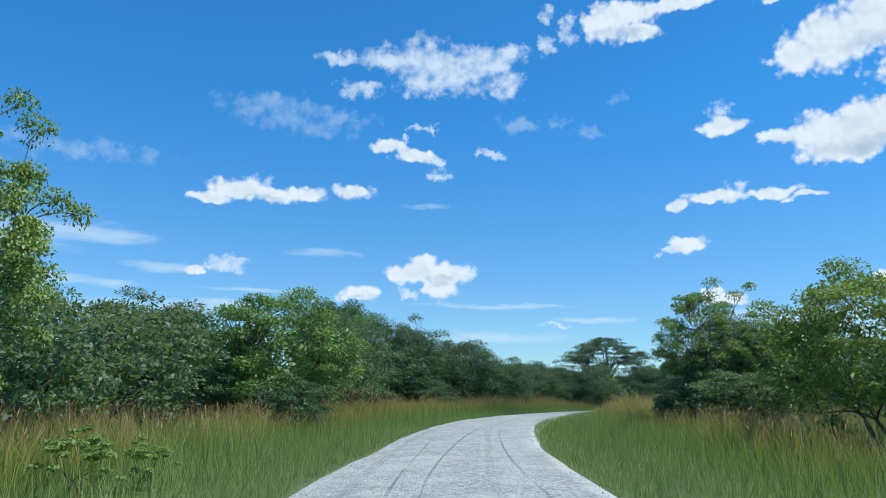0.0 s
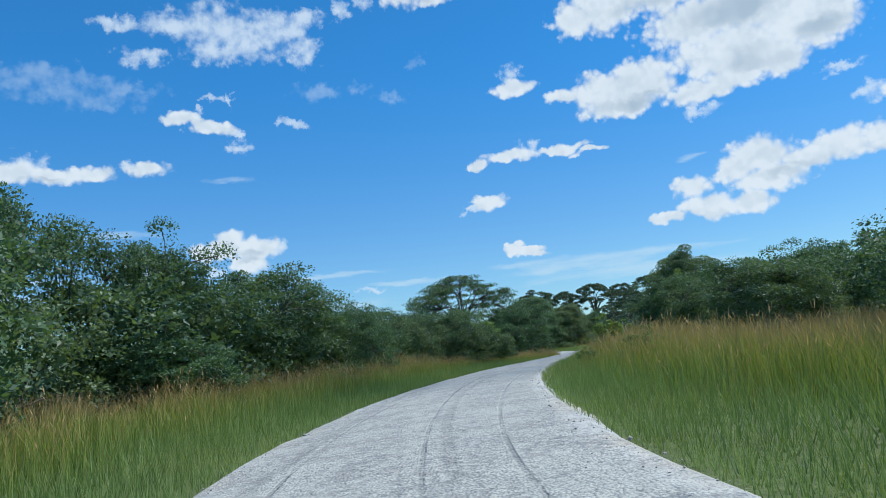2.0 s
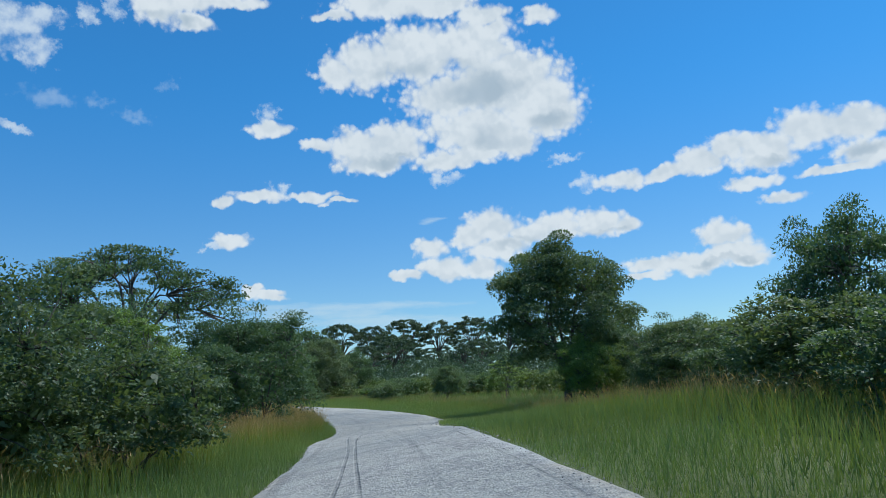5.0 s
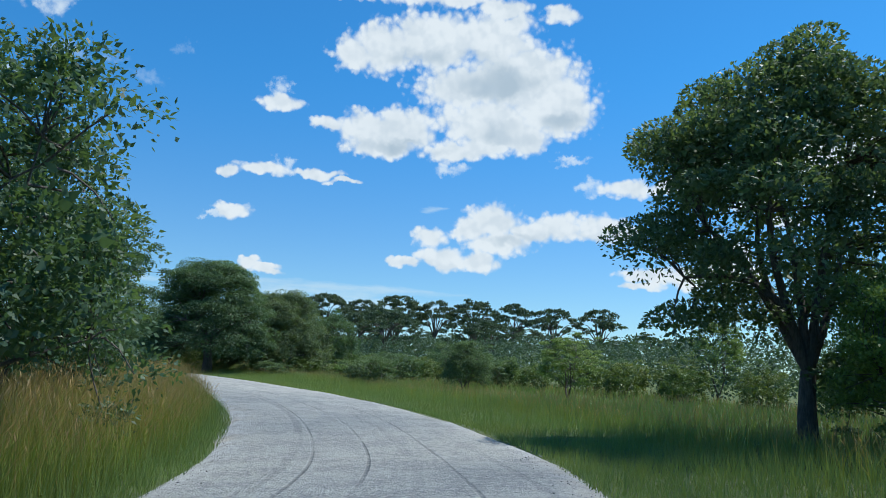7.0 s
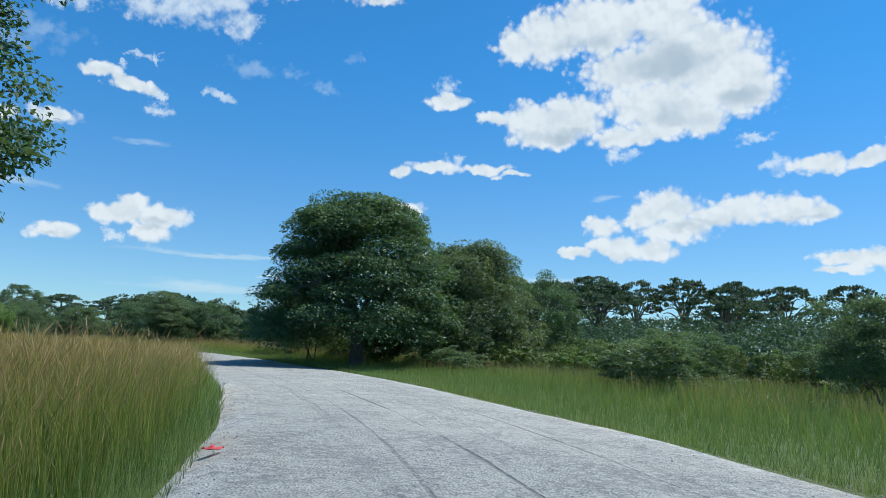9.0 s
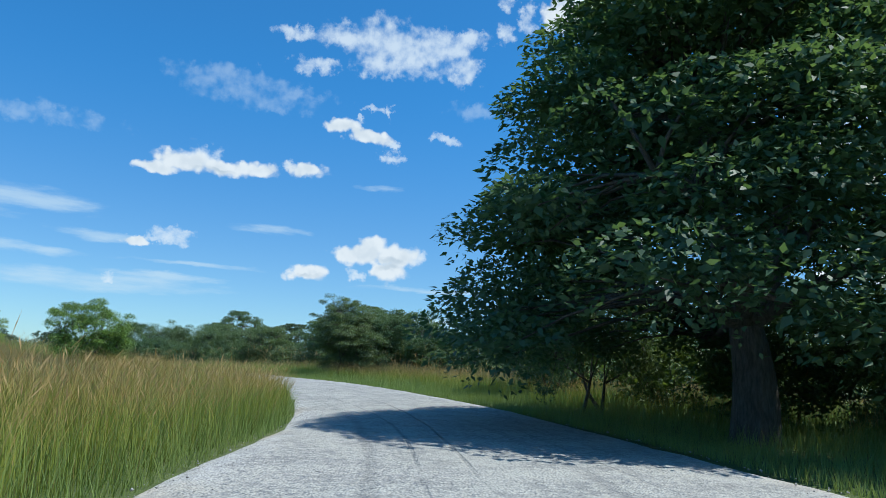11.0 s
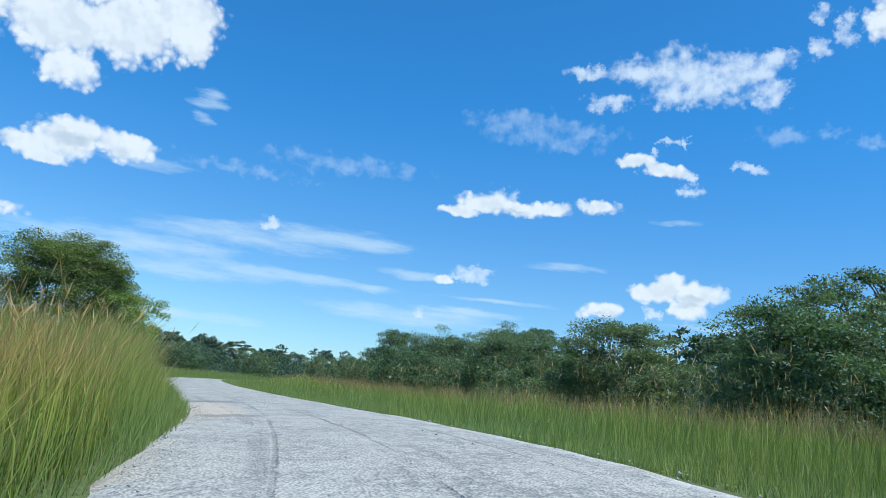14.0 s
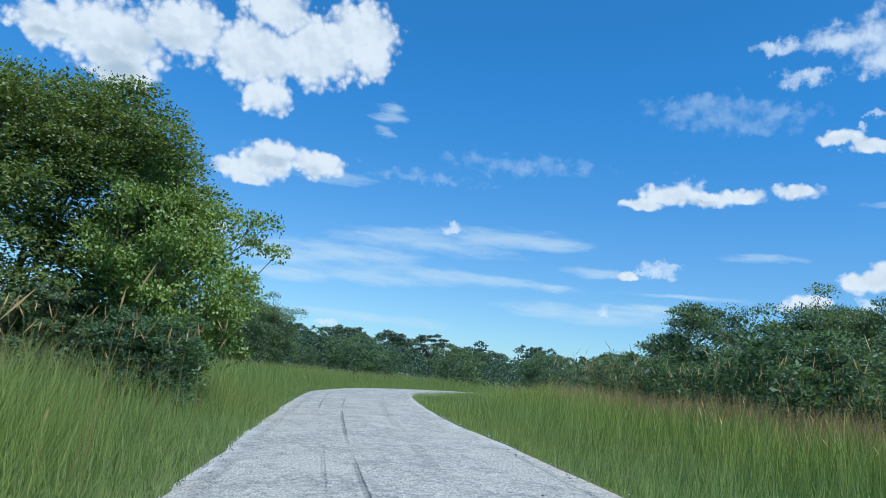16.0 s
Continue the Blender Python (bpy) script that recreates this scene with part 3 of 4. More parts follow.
def build_road():
    rng = np.random.default_rng(5)
    cols = 17
    u = np.linspace(-1, 1, cols)
    n = len(centre)
    ragged = np.convolve(rng.normal(0, 0.09, n + 4), np.ones(5) / 5 * 1.6, "valid")
    ragged2 = np.convolve(rng.normal(0, 0.09, n + 4), np.ones(5) / 5 * 1.6, "valid")
    wide_left, wide_right = half_width + 0.22 + ragged, half_width + 0.25 + ragged2
    lat = np.where(u[None] < 0, u[None] * wide_left[:, None], u[None] * wide_right[:, None])
    xy = centre[:, None] + rightward[:, None] * lat[..., None]
    z = (left_z + right_z)[:, None] / 2 + u[None] * (right_z - left_z)[:, None] / 2
    z = z + 0.04 * (1 - u[None]**2) + rng.normal(0, 0.006, z.shape)
    z[:, [0, -1]] -= 0.16
    verts = np.concatenate([xy, z[..., None]], -1).reshape(-1, 3)
    uv = np.stack([lat.ravel(), np.repeat(along, cols)], 1)
    me = mesh_of("road", verts, grid_faces(n, cols), ROAD, uv, "road", True)
    share = np.stack([np.tile(u, n), np.repeat(along, cols)], 1).astype(np.float32)
    me.uv_layers.new(name="share").data.foreach_set("uv", share[grid_faces(n, cols).ravel()].ravel())
    ob = new("road", me)
    tagged(ob, "winding pale grey gravel road with faint tyre lines", "road", kind="structure")


build_ground()
build_road()


def build_cloud(x, y, long, wide, turn, high=900.0):
    """A thin broken cloud of many small puffs, high up towards the sun; its shade lies over the ground round (x, y)."""
    rng = np.random.default_rng(17)
    n = 520
    a, q = rng.uniform(0, 2 * math.pi, n), np.sqrt(rng.uniform(0, 1, n)) * rng.uniform(0.82, 1.0, n)
    edge = 1 + 0.10 * np.sin(3 * a + 1) + 0.07 * np.sin(5 * a)
    u, v = np.cos(a) * q * wide * edge, np.sin(a) * q * long * edge
    c, s = math.cos(radians(turn)), math.sin(radians(turn))
    h = high + rng.normal(0, 14, n) * (1.1 - q)
    to_sun = np.array([math.sin(radians(SUN_AZ)), math.cos(radians(SUN_AZ))]) / math.tan(radians(SUN_EL))
    mid = np.stack([x + u * c - v * s + h * to_sun[0], y + u * s + v * c + h * to_sun[1], h], 1)
    ball = bmesh.new()
    bmesh.ops.create_icosphere(ball, subdivisions=1, radius=1.0)
    shape = np.array([p.co for p in ball.verts])
    faces = np.array([[p.index for p in f.verts] for f in ball.faces])
    ball.free()
    size = rng.uniform(1.0, 2.3, n)
    verts = mid[:, None] + shape[None] * rng.uniform(0.8, 1.2, (n, len(shape), 1)) * size[:, None, None]
    faces = (np.arange(n)[:, None, None] * len(shape) + faces[None]).reshape(-1, 3)
    ob = new("cloud", mesh_of("cloud", verts.reshape(-1, 3), faces, CLOUD_WHITE, smooth=True))
    tagged(ob, "thin broken white cloud drifting high overhead", "cloud", kind="stuff")


build_cloud(30.0, 94.0, 48.0, 95.0, -4.0)


# ---- plants ----
def tube(path, radii, sides=5):
    """Vertices and faces of a tapered tube along a path."""
    path = np.asarray(path, float)
    t = np.gradient(path, axis=0)
    t /= np.linalg.norm(t, axis=1)[:, None] + 1e-9
    side = np.cross(t, (0.3, 0.9, 0.2))
    side /= np.linalg.norm(side, axis=1)[:, None] + 1e-9
    up = np.cross(t, side)
    a = np.arange(sides) * 2 * math.pi / sides
    ring = np.cos(a)[None, :, None] * side[:, None] + np.sin(a)[None, :, None] * up[:, None]
    verts = (path[:, None] + ring * np.asarray(radii)[:, None, None]).reshape(-1, 3)
    i = np.arange((len(path) - 1) * sides)
    r, c = i // sides * sides, i % sides
    d = (c + 1) % sides
    return verts, np.stack([r + c, r + d, r + sides + d, r + sides + c], 1)


def joined(pieces):
    verts, faces, base = [], [], 0
    for v, f in pieces:
        verts.append(v), faces.append(f + base)
        base += len(v)
    return np.concatenate(verts), np.concatenate(faces)


def bent(a, b, rng, sag=0.12, n=5):
    """A wavering path from a to b that leaves a upwards."""
    a, b = np.asarray(a, float), np.asarray(b, float)
    u = np.linspace(0, 1, n)[:, None]
    far = np.linalg.norm(b - a)
    p = a + (b - a) * u
    p += np.sin(u * math.pi) * (np.array([0, 0, 1]) * far * sag + rng.normal(0, 0.07 * far, 3))
    return p


def leaves_at(centres, radii, count, length, rng, flat=0.6, droop=0.0, depth=0.35, up=0.5, cap=0.6):
    """Leaf blades over the outside of clumps, facing outwards and up, so that each clump reads as a tuft."""
    n = len(centres) * count
    mid = np.repeat(centres, count, 0)
    rad = np.repeat(radii, count)[:, None]
    d = rng.normal(size=(n, 3))
    d[:, 2] = np.where((d[:, 2] < 0) & (rng.random(n) < cap), -d[:, 2], d[:, 2])
    d /= np.linalg.norm(d, axis=1)[:, None]
    pos = mid + d * rad * rng.uniform(depth, 1.0, (n, 1)) ** 0.6 * (1, 1, flat)
    out = d * (1, 1, 0.4) + rng.normal(0, 0.55, (n, 3))
    out[:, 2] -= droop
    out /= np.linalg.norm(out, axis=1)[:, None]
    normal = d * 0.7 + rng.normal(0, 0.42, (n, 3)) + (0, 0, up)
    side = np.cross(out, normal)
    side /= np.linalg.norm(side, axis=1)[:, None] + 1e-9
    size = length * rng.uniform(0.6, 1.3, (n, 1))
    fold = np.cross(side, out) * size * rng.uniform(-0.05, 0.12, (n, 1))
    v = np.stack([pos - out * size * 0.35, pos + side * size * 0.27 + fold, pos + out * size * 0.65, pos - side * size * 0.27 + fold], 1)
    return v.reshape(-1, 3), np.arange(4 * n).reshape(-1, 4)


def grow(seed, style, high, wide, base, clumps, count, leaf, stems=1, trunk=0.16, twigs=True):
    """Wood and leaves of one plant of the given size: crown clumps, limbs that reach them, stems."""
    rng = np.random.default_rng(seed)
    r, tall = wide / 2, high - base
    if style == "flat":
        a = rng.uniform(0, 2 * math.pi, clumps)
        q = np.sqrt(rng.uniform(0.02, 1, clumps))
        lump = 1 + 0.16 * np.sin(a * 3 + seed) + 0.1 * np.sin(a * 5 + 2 * seed)
        layer = rng.choice([0.0, 0.14, 0.30], clumps, p=[0.70, 0.20, 0.10])
        z = high - 0.35 - tall * (0.50 * q**2.0 + layer) - rng.uniform(0, 0.25, clumps)
        c = np.stack([np.cos(a) * q * r * lump, np.sin(a) * q * r * lump, z], 1)
        size = wide * rng.uniform(0.05, 0.09, clumps)
        flatness = 0.30
    else:
        d = rng.normal(size=(clumps, 3))
        d[:, 2] = np.where(d[:, 2] < -1.0 if style == "round" else d[:, 2] < -1.2, -d[:, 2], d[:, 2])
        d /= np.linalg.norm(d, axis=1)[:, None]
        if style in ("bush", "thicket"):
            low = d[:, 2] < 0
            wider = 0.9 / np.maximum(0.3, np.hypot(d[:, 0], d[:, 1]))
            d[:, :2] = np.where(low[:, None], d[:, :2] * wider[:, None], d[:, :2])
        lump = 1 + (0.09 if style == "round" else 0.20) * np.sin(3 * np.arctan2(d[:, 1], d[:, 0]) + seed) * np.cos(2.5 * d[:, 2] + seed) + 0.13 * np.sin(7 * d[:, 0] + 5 * d[:, 1] + seed)
        q = rng.uniform(0.35, 1.0, clumps) ** (0.45 if style != "sparse" else 0.6) * lump * 0.9
        c = d * q[:, None] * (r, r, tall / 2) + (0, 0, base + tall / 2)
        if style == "dome":
            a, q = rng.uniform(0, 2 * math.pi, clumps), rng.uniform(0, 1, clumps) ** 0.45
            up = (1 - q**3.3) * np.where(rng.random(clumps) < 0.65, 1.0, rng.uniform(0.35, 1.0, clumps))
            edge = 1 + 0.07 * np.sin(4 * a + seed)
            edge = edge * rng.uniform(0.88, 1.06, clumps)
            c = np.stack([np.cos(a) * q * r * edge, np.sin(a) * q * r * edge, base + tall * up * rng.uniform(0.93, 1.03, clumps)], 1)
        size = wide * rng.uniform(0.07, 0.125, clumps) * (0.8 if style == "sparse" else 1.05 if style == "dome" else 1)
        flatness = 0.58 if style != "dome" else 0.66
    reach = np.percentile(np.hypot(c[:, 0], c[:, 1]) + size * 0.8, 96)
    c[:, :2] *= r / reach
    top = np.percentile(c[:, 2] + size * flatness, 98)
    c[:, 2] = base + (c[:, 2] - base) * tall / (top - base)
    c[:, 2] = np.maximum(c[:, 2], 0.25)
    droop = 0.35 if style == "dome" else 0.5 if style == "sparse" else 0.05
    inner = leaves_at(c, size * 0.7, max(4, count // 6), leaf * 1.5, rng, flatness, droop, 0.05, 0.1)
    padded = style in ("dome", "round")
    leaves = joined([leaves_at(c, size * 1.03, count, leaf, rng, flatness, droop, 0.72 if padded else 0.35, 0.5, 0.70 if padded else 0.6), inner])
    if style in ("bush", "round", "dome", "thicket") and not leaf > 0.3:
        n = clumps * 6
        d = rng.normal(size=(n, 3))
        d *= (rng.uniform(0, 1, (n, 1)) ** (1 / 3) * 0.72) / np.linalg.norm(d, axis=1)[:, None]
        low = base + (0.28 if style == "dome" else 0.25 if style == "round" else 0.05) * tall
        core = d * (r, r, (high - low) / 2 * 0.95) + (0, 0, (high + low) / 2 - 0.06 * tall)
        if style == "dome":
            core[:, :2] *= np.clip(1.35 - (core[:, 2:] - base) / tall, 0.3, 1)
        leaves = joined([leaves, leaves_at(core, np.full(n, leaf), 1, min(max(leaf * 2.0, 0.26), 0.34), rng, up=0.0)])
    pieces, tops, stem_pieces = [], [], []
    for s in range(stems):
        foot = np.array([rng.normal(0, 0.12 * stems), rng.normal(0, 0.12 * stems), -0.25])
        a = 2 * math.pi * s / stems + rng.uniform(0, 1)
        fork = np.array([math.cos(a) * r * 0.16 * (stems > 1), math.sin(a) * r * 0.16 * (stems > 1), base * 0.75 + 0.25 + 0.12 * tall])
        path = bent(foot, fork, rng, 0.02, 6)
        stem_pieces.append(tube(path, np.linspace(trunk * 1.25, trunk * 0.8, 6) / math.sqrt(stems), 8))
        tops.append(fork)
    tops = np.array(tops)
    mains, limbs = [], []
    for i in rng.choice(clumps, min(clumps, 8 if style != "flat" else 16), replace=False):
        t = tops[((tops - c[i])**2).sum(1).argmin()]
        path = bent(t, t + (c[i] - t) * 0.82, rng, 0.10 if style != "flat" else 0.22, 6)
        (limbs if twigs else pieces).append(tube(path, np.linspace(trunk * 0.55, trunk * 0.16, 6) / math.sqrt(stems), 5))
        mains.append(path)
    joints = np.concatenate(mains)
    for i in range(clumps if twigs else 0):
        k = joints[((joints - c[i])**2).sum(1).argmin()]
        pieces.append(tube(bent(k, c[i], rng, 0.08, 4), np.linspace(trunk * (0.16 if style != "flat" else 0.24), 0.014, 4), 3))
    return stem_pieces, limbs, joined(pieces), leaves


TEMPLATES = {}
# style, height, width, crown base, clumps, leaves a clump, leaf length, stems, trunk radius, leaves
SPECIES = {
    "bush_tree": ("bush", 5.6, 7.5, 0.2, 140, 205, 0.112, 3, 0.14, LEAF_DARK),
    "green_tree": ("bush", 5.6, 7.0, 0.4, 130, 215, 0.112, 3, 0.13, LEAF_BRIGHT),
    "broad_leaved_tree": ("bush", 10.5, 10.0, 0.4, 300, 298, 0.120, 2, 0.24, LEAF_OLIVE),
    "thorn_bush": ("bush", 3.4, 4.5, 0.1, 80, 144, 0.104, 4, 0.07, LEAF_DARK),
    "airy_tree": ("sparse", 5.8, 5.2, 0.6, 110, 210, 0.084, 2, 0.10, LEAF_BRIGHT),
    "flat_topped_tree": ("flat", 10.5, 15.0, 4.0, 150, 140, 0.17, 2, 0.28, LEAF_DARK),
    "round_tree": ("round", 10.5, 11.0, 0.8, 170, 380, 0.155, 1, 0.28, LEAF_DARK),
    "domed_tree": ("dome", 10.8, 11.0, 1.5, 260, 400, 0.15, 1, 0.36, LEAF_DARK),
    "spreading_tree": ("dome", 9.0, 10.5, 1.0, 220, 300, 0.15, 2, 0.26, LEAF_DARK),
    "drooping_tree": ("sparse", 8.2, 7.6, 0.5, 240, 235, 0.10, 2, 0.13, LEAF_DARK),
    "verge_shrub": ("sparse", 1.3, 1.4, 0.05, 30, 105, 0.056, 5, 0.03, LEAF_BRIGHT),
    "low_bush": ("thicket", 2.8, 4.4, 0.05, 50, 76, 0.153, 4, 0.05, LEAF_OLIVE),
    "far_tree": ("bush", 8.0, 9.0, 0.1, 70, 32, 0.480, 1, 0.22, LEAF_FAR_HAZED),
    "far_flat_tree": ("flat", 9.0, 11.0, 4.4, 60, 54, 0.360, 1, 0.22, LEAF_FAR_HAZED),
    "woodland_bush": ("bush", 4.6, 6.8, 0.05, 70, 76, 0.162, 3, 0.11, LEAF_DARK),
}
LABELS = {
    "bush_tree": "leafy dark green bush tree with several stems",
    "green_tree": "bright green broad-leaved tree behind tall grass",
    "broad_leaved_tree": "tall leafy green broad-leaved tree beside the road",
    "drooping_tree": "tall open tree with drooping feathery leaf sprays",
    "low_bush": "low olive-green bush between the grass and the woods",
    "thorn_bush": "dense dark green thorn bush reaching the ground",
    "airy_tree": "thin-crowned tree with sky showing between its leaves",
    "flat_topped_tree": "wide flat-topped tree with dark spreading limbs",
    "round_tree": "tall round-crowned tree with small dark leaves",
    "domed_tree": "large dome-shaped tree with drooping feathery foliage",
    "spreading_tree": "wide round-topped tree standing beside a larger one",
    "verge_shrub": "small leafy shrub growing among the verge grass",
    "far_tree": "distant dark green woodland tree",
    "far_flat_tree": "distant flat-topped tree standing above the woods",
    "woodland_bush": "leafy green bush at the edge of the woods",
}


GROUPS = {"bush_tree": "bush trees by the road", "thorn_bush": "thorn bushes by the road", "low_bush": "low bushes before the woods", "woodland_bush": "bushes of the woods' edge",
          "far_tree": "trees of the distant woods", "far_flat_tree": "distant flat-topped trees", "verge_shrub": "shrubs in the verge grass"}


def plant(kind, x, y, high, wide, turn=None, variant=0):
    """A plant of a kind at a place, brought to its own height and width."""
    style, h, w, base, clumps, count, leaf, stems, trunk, mat = SPECIES[kind]
    z = float(ground_z(x, y)[0]) - 0.03
    turn = (x * 37.7 + y * 91.3) % 360 if turn is None else turn
    size = Vector((wide / w, wide / w, high / h))
    if (kind, variant) not in TEMPLATES:
        trunks, limbs, twigs, leaves = grow(11 + 7 * variant + len(kind), style, h, w, base, clumps, count, leaf, stems, trunk, not kind.startswith(("far", "woodland", "low", "verge")))
        root = new(kind)
        root.matrix_basis = pose(x, y, z, 0, 0, turn) @ Matrix.Diagonal((*size, 1))
        stem = None
        for name, (v, f), m in [*(("trunk", t, BARK) for t in trunks), *(("limb", b, BARK) for b in limbs), ("branchwork", twigs, BARK), ("crown", leaves, mat)]:
            child = new(name, mesh_of(name, v, f, m, smooth=name != "crown"))
            child.parent = stem if name == "limb" else root   # limbs grow from the first stem
            stem = child if name == "trunk" and stem is None else stem
            if name == "branchwork":
                tagged(child, kind="stuff")
        TEMPLATES[kind, variant] = root
        category = "shrub" if kind == "verge_shrub" else "bush" if "bush" in kind and "tree" not in kind else "tree"
        tagged(root, LABELS[kind], category, GROUPS.get(kind, ""))
        return root
    first = TEMPLATES[kind, variant]
    fix = Vector([size[i] / first.scale[i] for i in range(3)])
    return copy_thing(first, pose(x, y, z, 0, 0, turn) @ Matrix.Diagonal((*fix, 1)))


# left of the first bend
plant("airy_tree", -8.6, 12.5, 6.7, 4.4)
plant("green_tree", -7.0, 32.5, 5.9, 7.6)
plant("bush_tree", -14.0, 34.0, 5.8, 8.5)
plant("bush_tree", -17.0, 26.0, 5.4, 8.0, variant=1)
plant("bush_tree", -8.0, 58.5, 8.6, 9.0, variant=1)
plant("bush_tree", -6.8, 46.5, 6.4, 7.0, variant=2)
plant("bush_tree", -19.0, 50.0, 7.0, 9.5)
plant("bush_tree", -3.0, 62.0, 7.6, 8.0)
plant("bush_tree", 1.5, 66.5, 6.4, 9.0, variant=1)
plant("thorn_bush", -1.5, 57.0, 3.0, 5.0)
plant("bush_tree", 6.2, 69.5, 4.4, 4.6, variant=2)
plant("bush_tree", 6.5, 78.0, 5.0, 7.0)
plant("bush_tree", 11.5, 82.5, 4.4, 6.0, variant=1)
plant("bush_tree", 16.6, 88.5, 4.6, 6.5, variant=1)
plant("airy_tree", 21.5, 96.0, 4.4, 3.8, variant=1)
plant("thorn_bush", 20.5, 90.0, 3.2, 4.5)
plant("bush_tree", 9.5, 94.0, 6.2, 9.0)
plant("flat_topped_tree", 26.6, 121.5, 12.0, 15.5)
plant("bush_tree", 31.5, 112.0, 7.0, 8.0)
plant("bush_tree", 22.0, 108.0, 6.7, 8.0, variant=1)
plant("thorn_bush", 27.0, 106.0, 4.6, 5.0, variant=1)
plant("thorn_bush", 13.8, 86.8, 2.4, 4.4)
plant("thorn_bush", 17.0, 90.8, 2.6, 4.2, variant=1)
plant("bush_tree", 13.6, 90.0, 5.6, 6.5)
plant("thorn_bush", -6.2, 29.6, 2.2, 4.0)
plant("thorn_bush", -9.8, 30.4, 2.6, 4.5, variant=1)
# right of the first bend
plant("green_tree", 10.8, 18.8, 4.9, 5.5)
plant("thorn_bush", 12.5, 15.0, 3.6, 5.0)
plant("airy_tree", 11.2, 31.2, 6.0, 4.8, variant=1)
plant("bush_tree", 15.0, 32.0, 5.0, 6.0)
plant("thorn_bush", 11.0, 27.0, 2.4, 4.0, variant=1)
plant("bush_tree", 12.4, 31.8, 4.8, 4.8, variant=2)
plant("thorn_bush", 9.8, 30.2, 2.4, 3.2)
plant("bush_tree", 23.5, 58.5, 4.1, 7.5)
plant("bush_tree", 30.0, 53.0, 5.6, 8.0, variant=1)
plant("bush_tree", 24.8, 68.4, 4.4, 5.6, variant=1)
plant("thorn_bush", 20.4, 63.2, 1.5, 2.2)
plant("airy_tree", 28.8, 74.0, 4.6, 3.2)
plant("bush_tree", 35.5, 81.6, 4.9, 4.4)
plant("bush_tree", 34.0, 68.0, 5.6, 8.0)
plant("thorn_bush", 43.0, 88.0, 3.0, 6.0, variant=1)
plant("bush_tree", 52.2, 100.3, 5.2, 6.5)
plant("round_tree", 52.3, 109.3, 11.6, 10.8)
plant("bush_tree", 55.0, 107.3, 4.4, 6.0)
plant("bush_tree", 47.0, 95.5, 4.3, 7.0, variant=1)
plant("green_tree", 50.4, 105.4, 4.6, 5.0)
plant("bush_tree", 42.5, 89.5, 3.7, 6.0)
plant("bush_tree", 58.0, 103.0, 5.6, 7.5)
plant("thorn_bush", 30.0, 77.5, 2.4, 4.0)
plant("bush_tree", 30.4, 75.4, 3.2, 4.6, variant=1)
plant("thorn_bush", 32.5, 81.0, 2.6, 4.4, variant=1)
plant("thorn_bush", 38.5, 86.0, 2.8, 4.6)
# between the bends
plant("bush_tree", 33.1, 122.8, 7.6, 9.0, variant=2)
plant("bush_tree", 36.5, 131.3, 4.2, 6.0)
plant("drooping_tree", 37.9, 136.3, 7.8, 7.4)
plant("bush_tree", 28.5, 132.3, 6.0, 8.0)
plant("airy_tree", 82.4, 132.6, 7.4, 5.0)
plant("airy_tree", 65.0, 131.3, 4.2, 4.8, variant=1)
plant("bush_tree", 66.0, 143.3, 4.0, 5.0, variant=1)
plant("thorn_bush", 61.5, 150.3, 2.4, 5.0)
plant("thorn_bush", 66.5, 154.3, 2.8, 5.5, variant=1)
plant("thorn_bush", 73.5, 150.3, 3.0, 6.0)
plant("domed_tree", 55.2, 171.8, 11.1, 13.8)
plant("spreading_tree", 63.5, 172.5, 9.0, 10.5)
plant("bush_tree", 70.0, 174.3, 7.2, 8.0)
plant("bush_tree", 54.3, 186.8, 6.0, 5.6, variant=1)
plant("bush_tree", 59.0, 177.3, 4.6, 6.0)
plant("bush_tree", 54.0, 179.8, 5.4, 5.0)
plant("thorn_bush", 59.5, 165.3, 1.6, 4.0)
plant("thorn_bush", 56.5, 198.3, 3.2, 6.0, variant=1)
for x, y, h, w in ((58.0, 175.8, 2.4, 4.2), (61.0, 170.3, 1.8, 3.6), (64.5, 168.8, 2.2, 4.0), (68.0, 166.8, 2.0, 4.2), (71.5, 169.8, 2.6, 4.6),
                   (57.0, 180.8, 3.0, 5.0), (64.0, 177.3, 3.2, 5.0), (55.0, 187.3, 2.8, 5.0), (75.0, 163.8, 2.6, 4.6), (69.5, 160.3, 2.2, 4.4)):
    plant("low_bush", x, y, h, w)
# round the second bend
for x, y, h, w in ((5.0, 270.8, 3.6, 6.0), (9.0, 262.3, 3.4, 5.5), (2.0, 277.3, 3.6, 6.0), (-2.5, 290.3, 4.2, 7.0), (-10.5, 292.3, 4.2, 7.0), (-17.5, 286.3, 4.0, 7.0), (-24.5, 279.3, 4.2, 7.0)):
    plant("woodland_bush", x, y, h, w, variant=1)
plant("green_tree", 29.0, 202.8, 4.4, 5.5)
plant("airy_tree", 18.5, 206.3, 5.2, 5.5)
plant("drooping_tree", 44.2, 207.2, 5.5, 5.4)
plant("bush_tree", 45.4, 207.6, 4.0, 5.4, variant=2)
plant("bush_tree", 48.7, 208.8, 5.1, 6.4, variant=1)
plant("bush_tree", 46.6, 208.4, 4.6, 5.6)
plant("bush_tree", 53.0, 209.5, 3.9, 6.0)
plant("flat_topped_tree", 44.6, 234.6, 7.9, 11.5)
plant("bush_tree", 47.5, 232.0, 4.4, 7.0, variant=1)
plant("flat_topped_tree", 64.5, 240.3, 8.2, 11.0)
plant("bush_tree", 42.0, 228.8, 5.6, 8.0)
plant("bush_tree", 34.5, 236.3, 5.3, 7.5, variant=1)
plant("bush_tree", 27.0, 245.8, 5.6, 8.0)
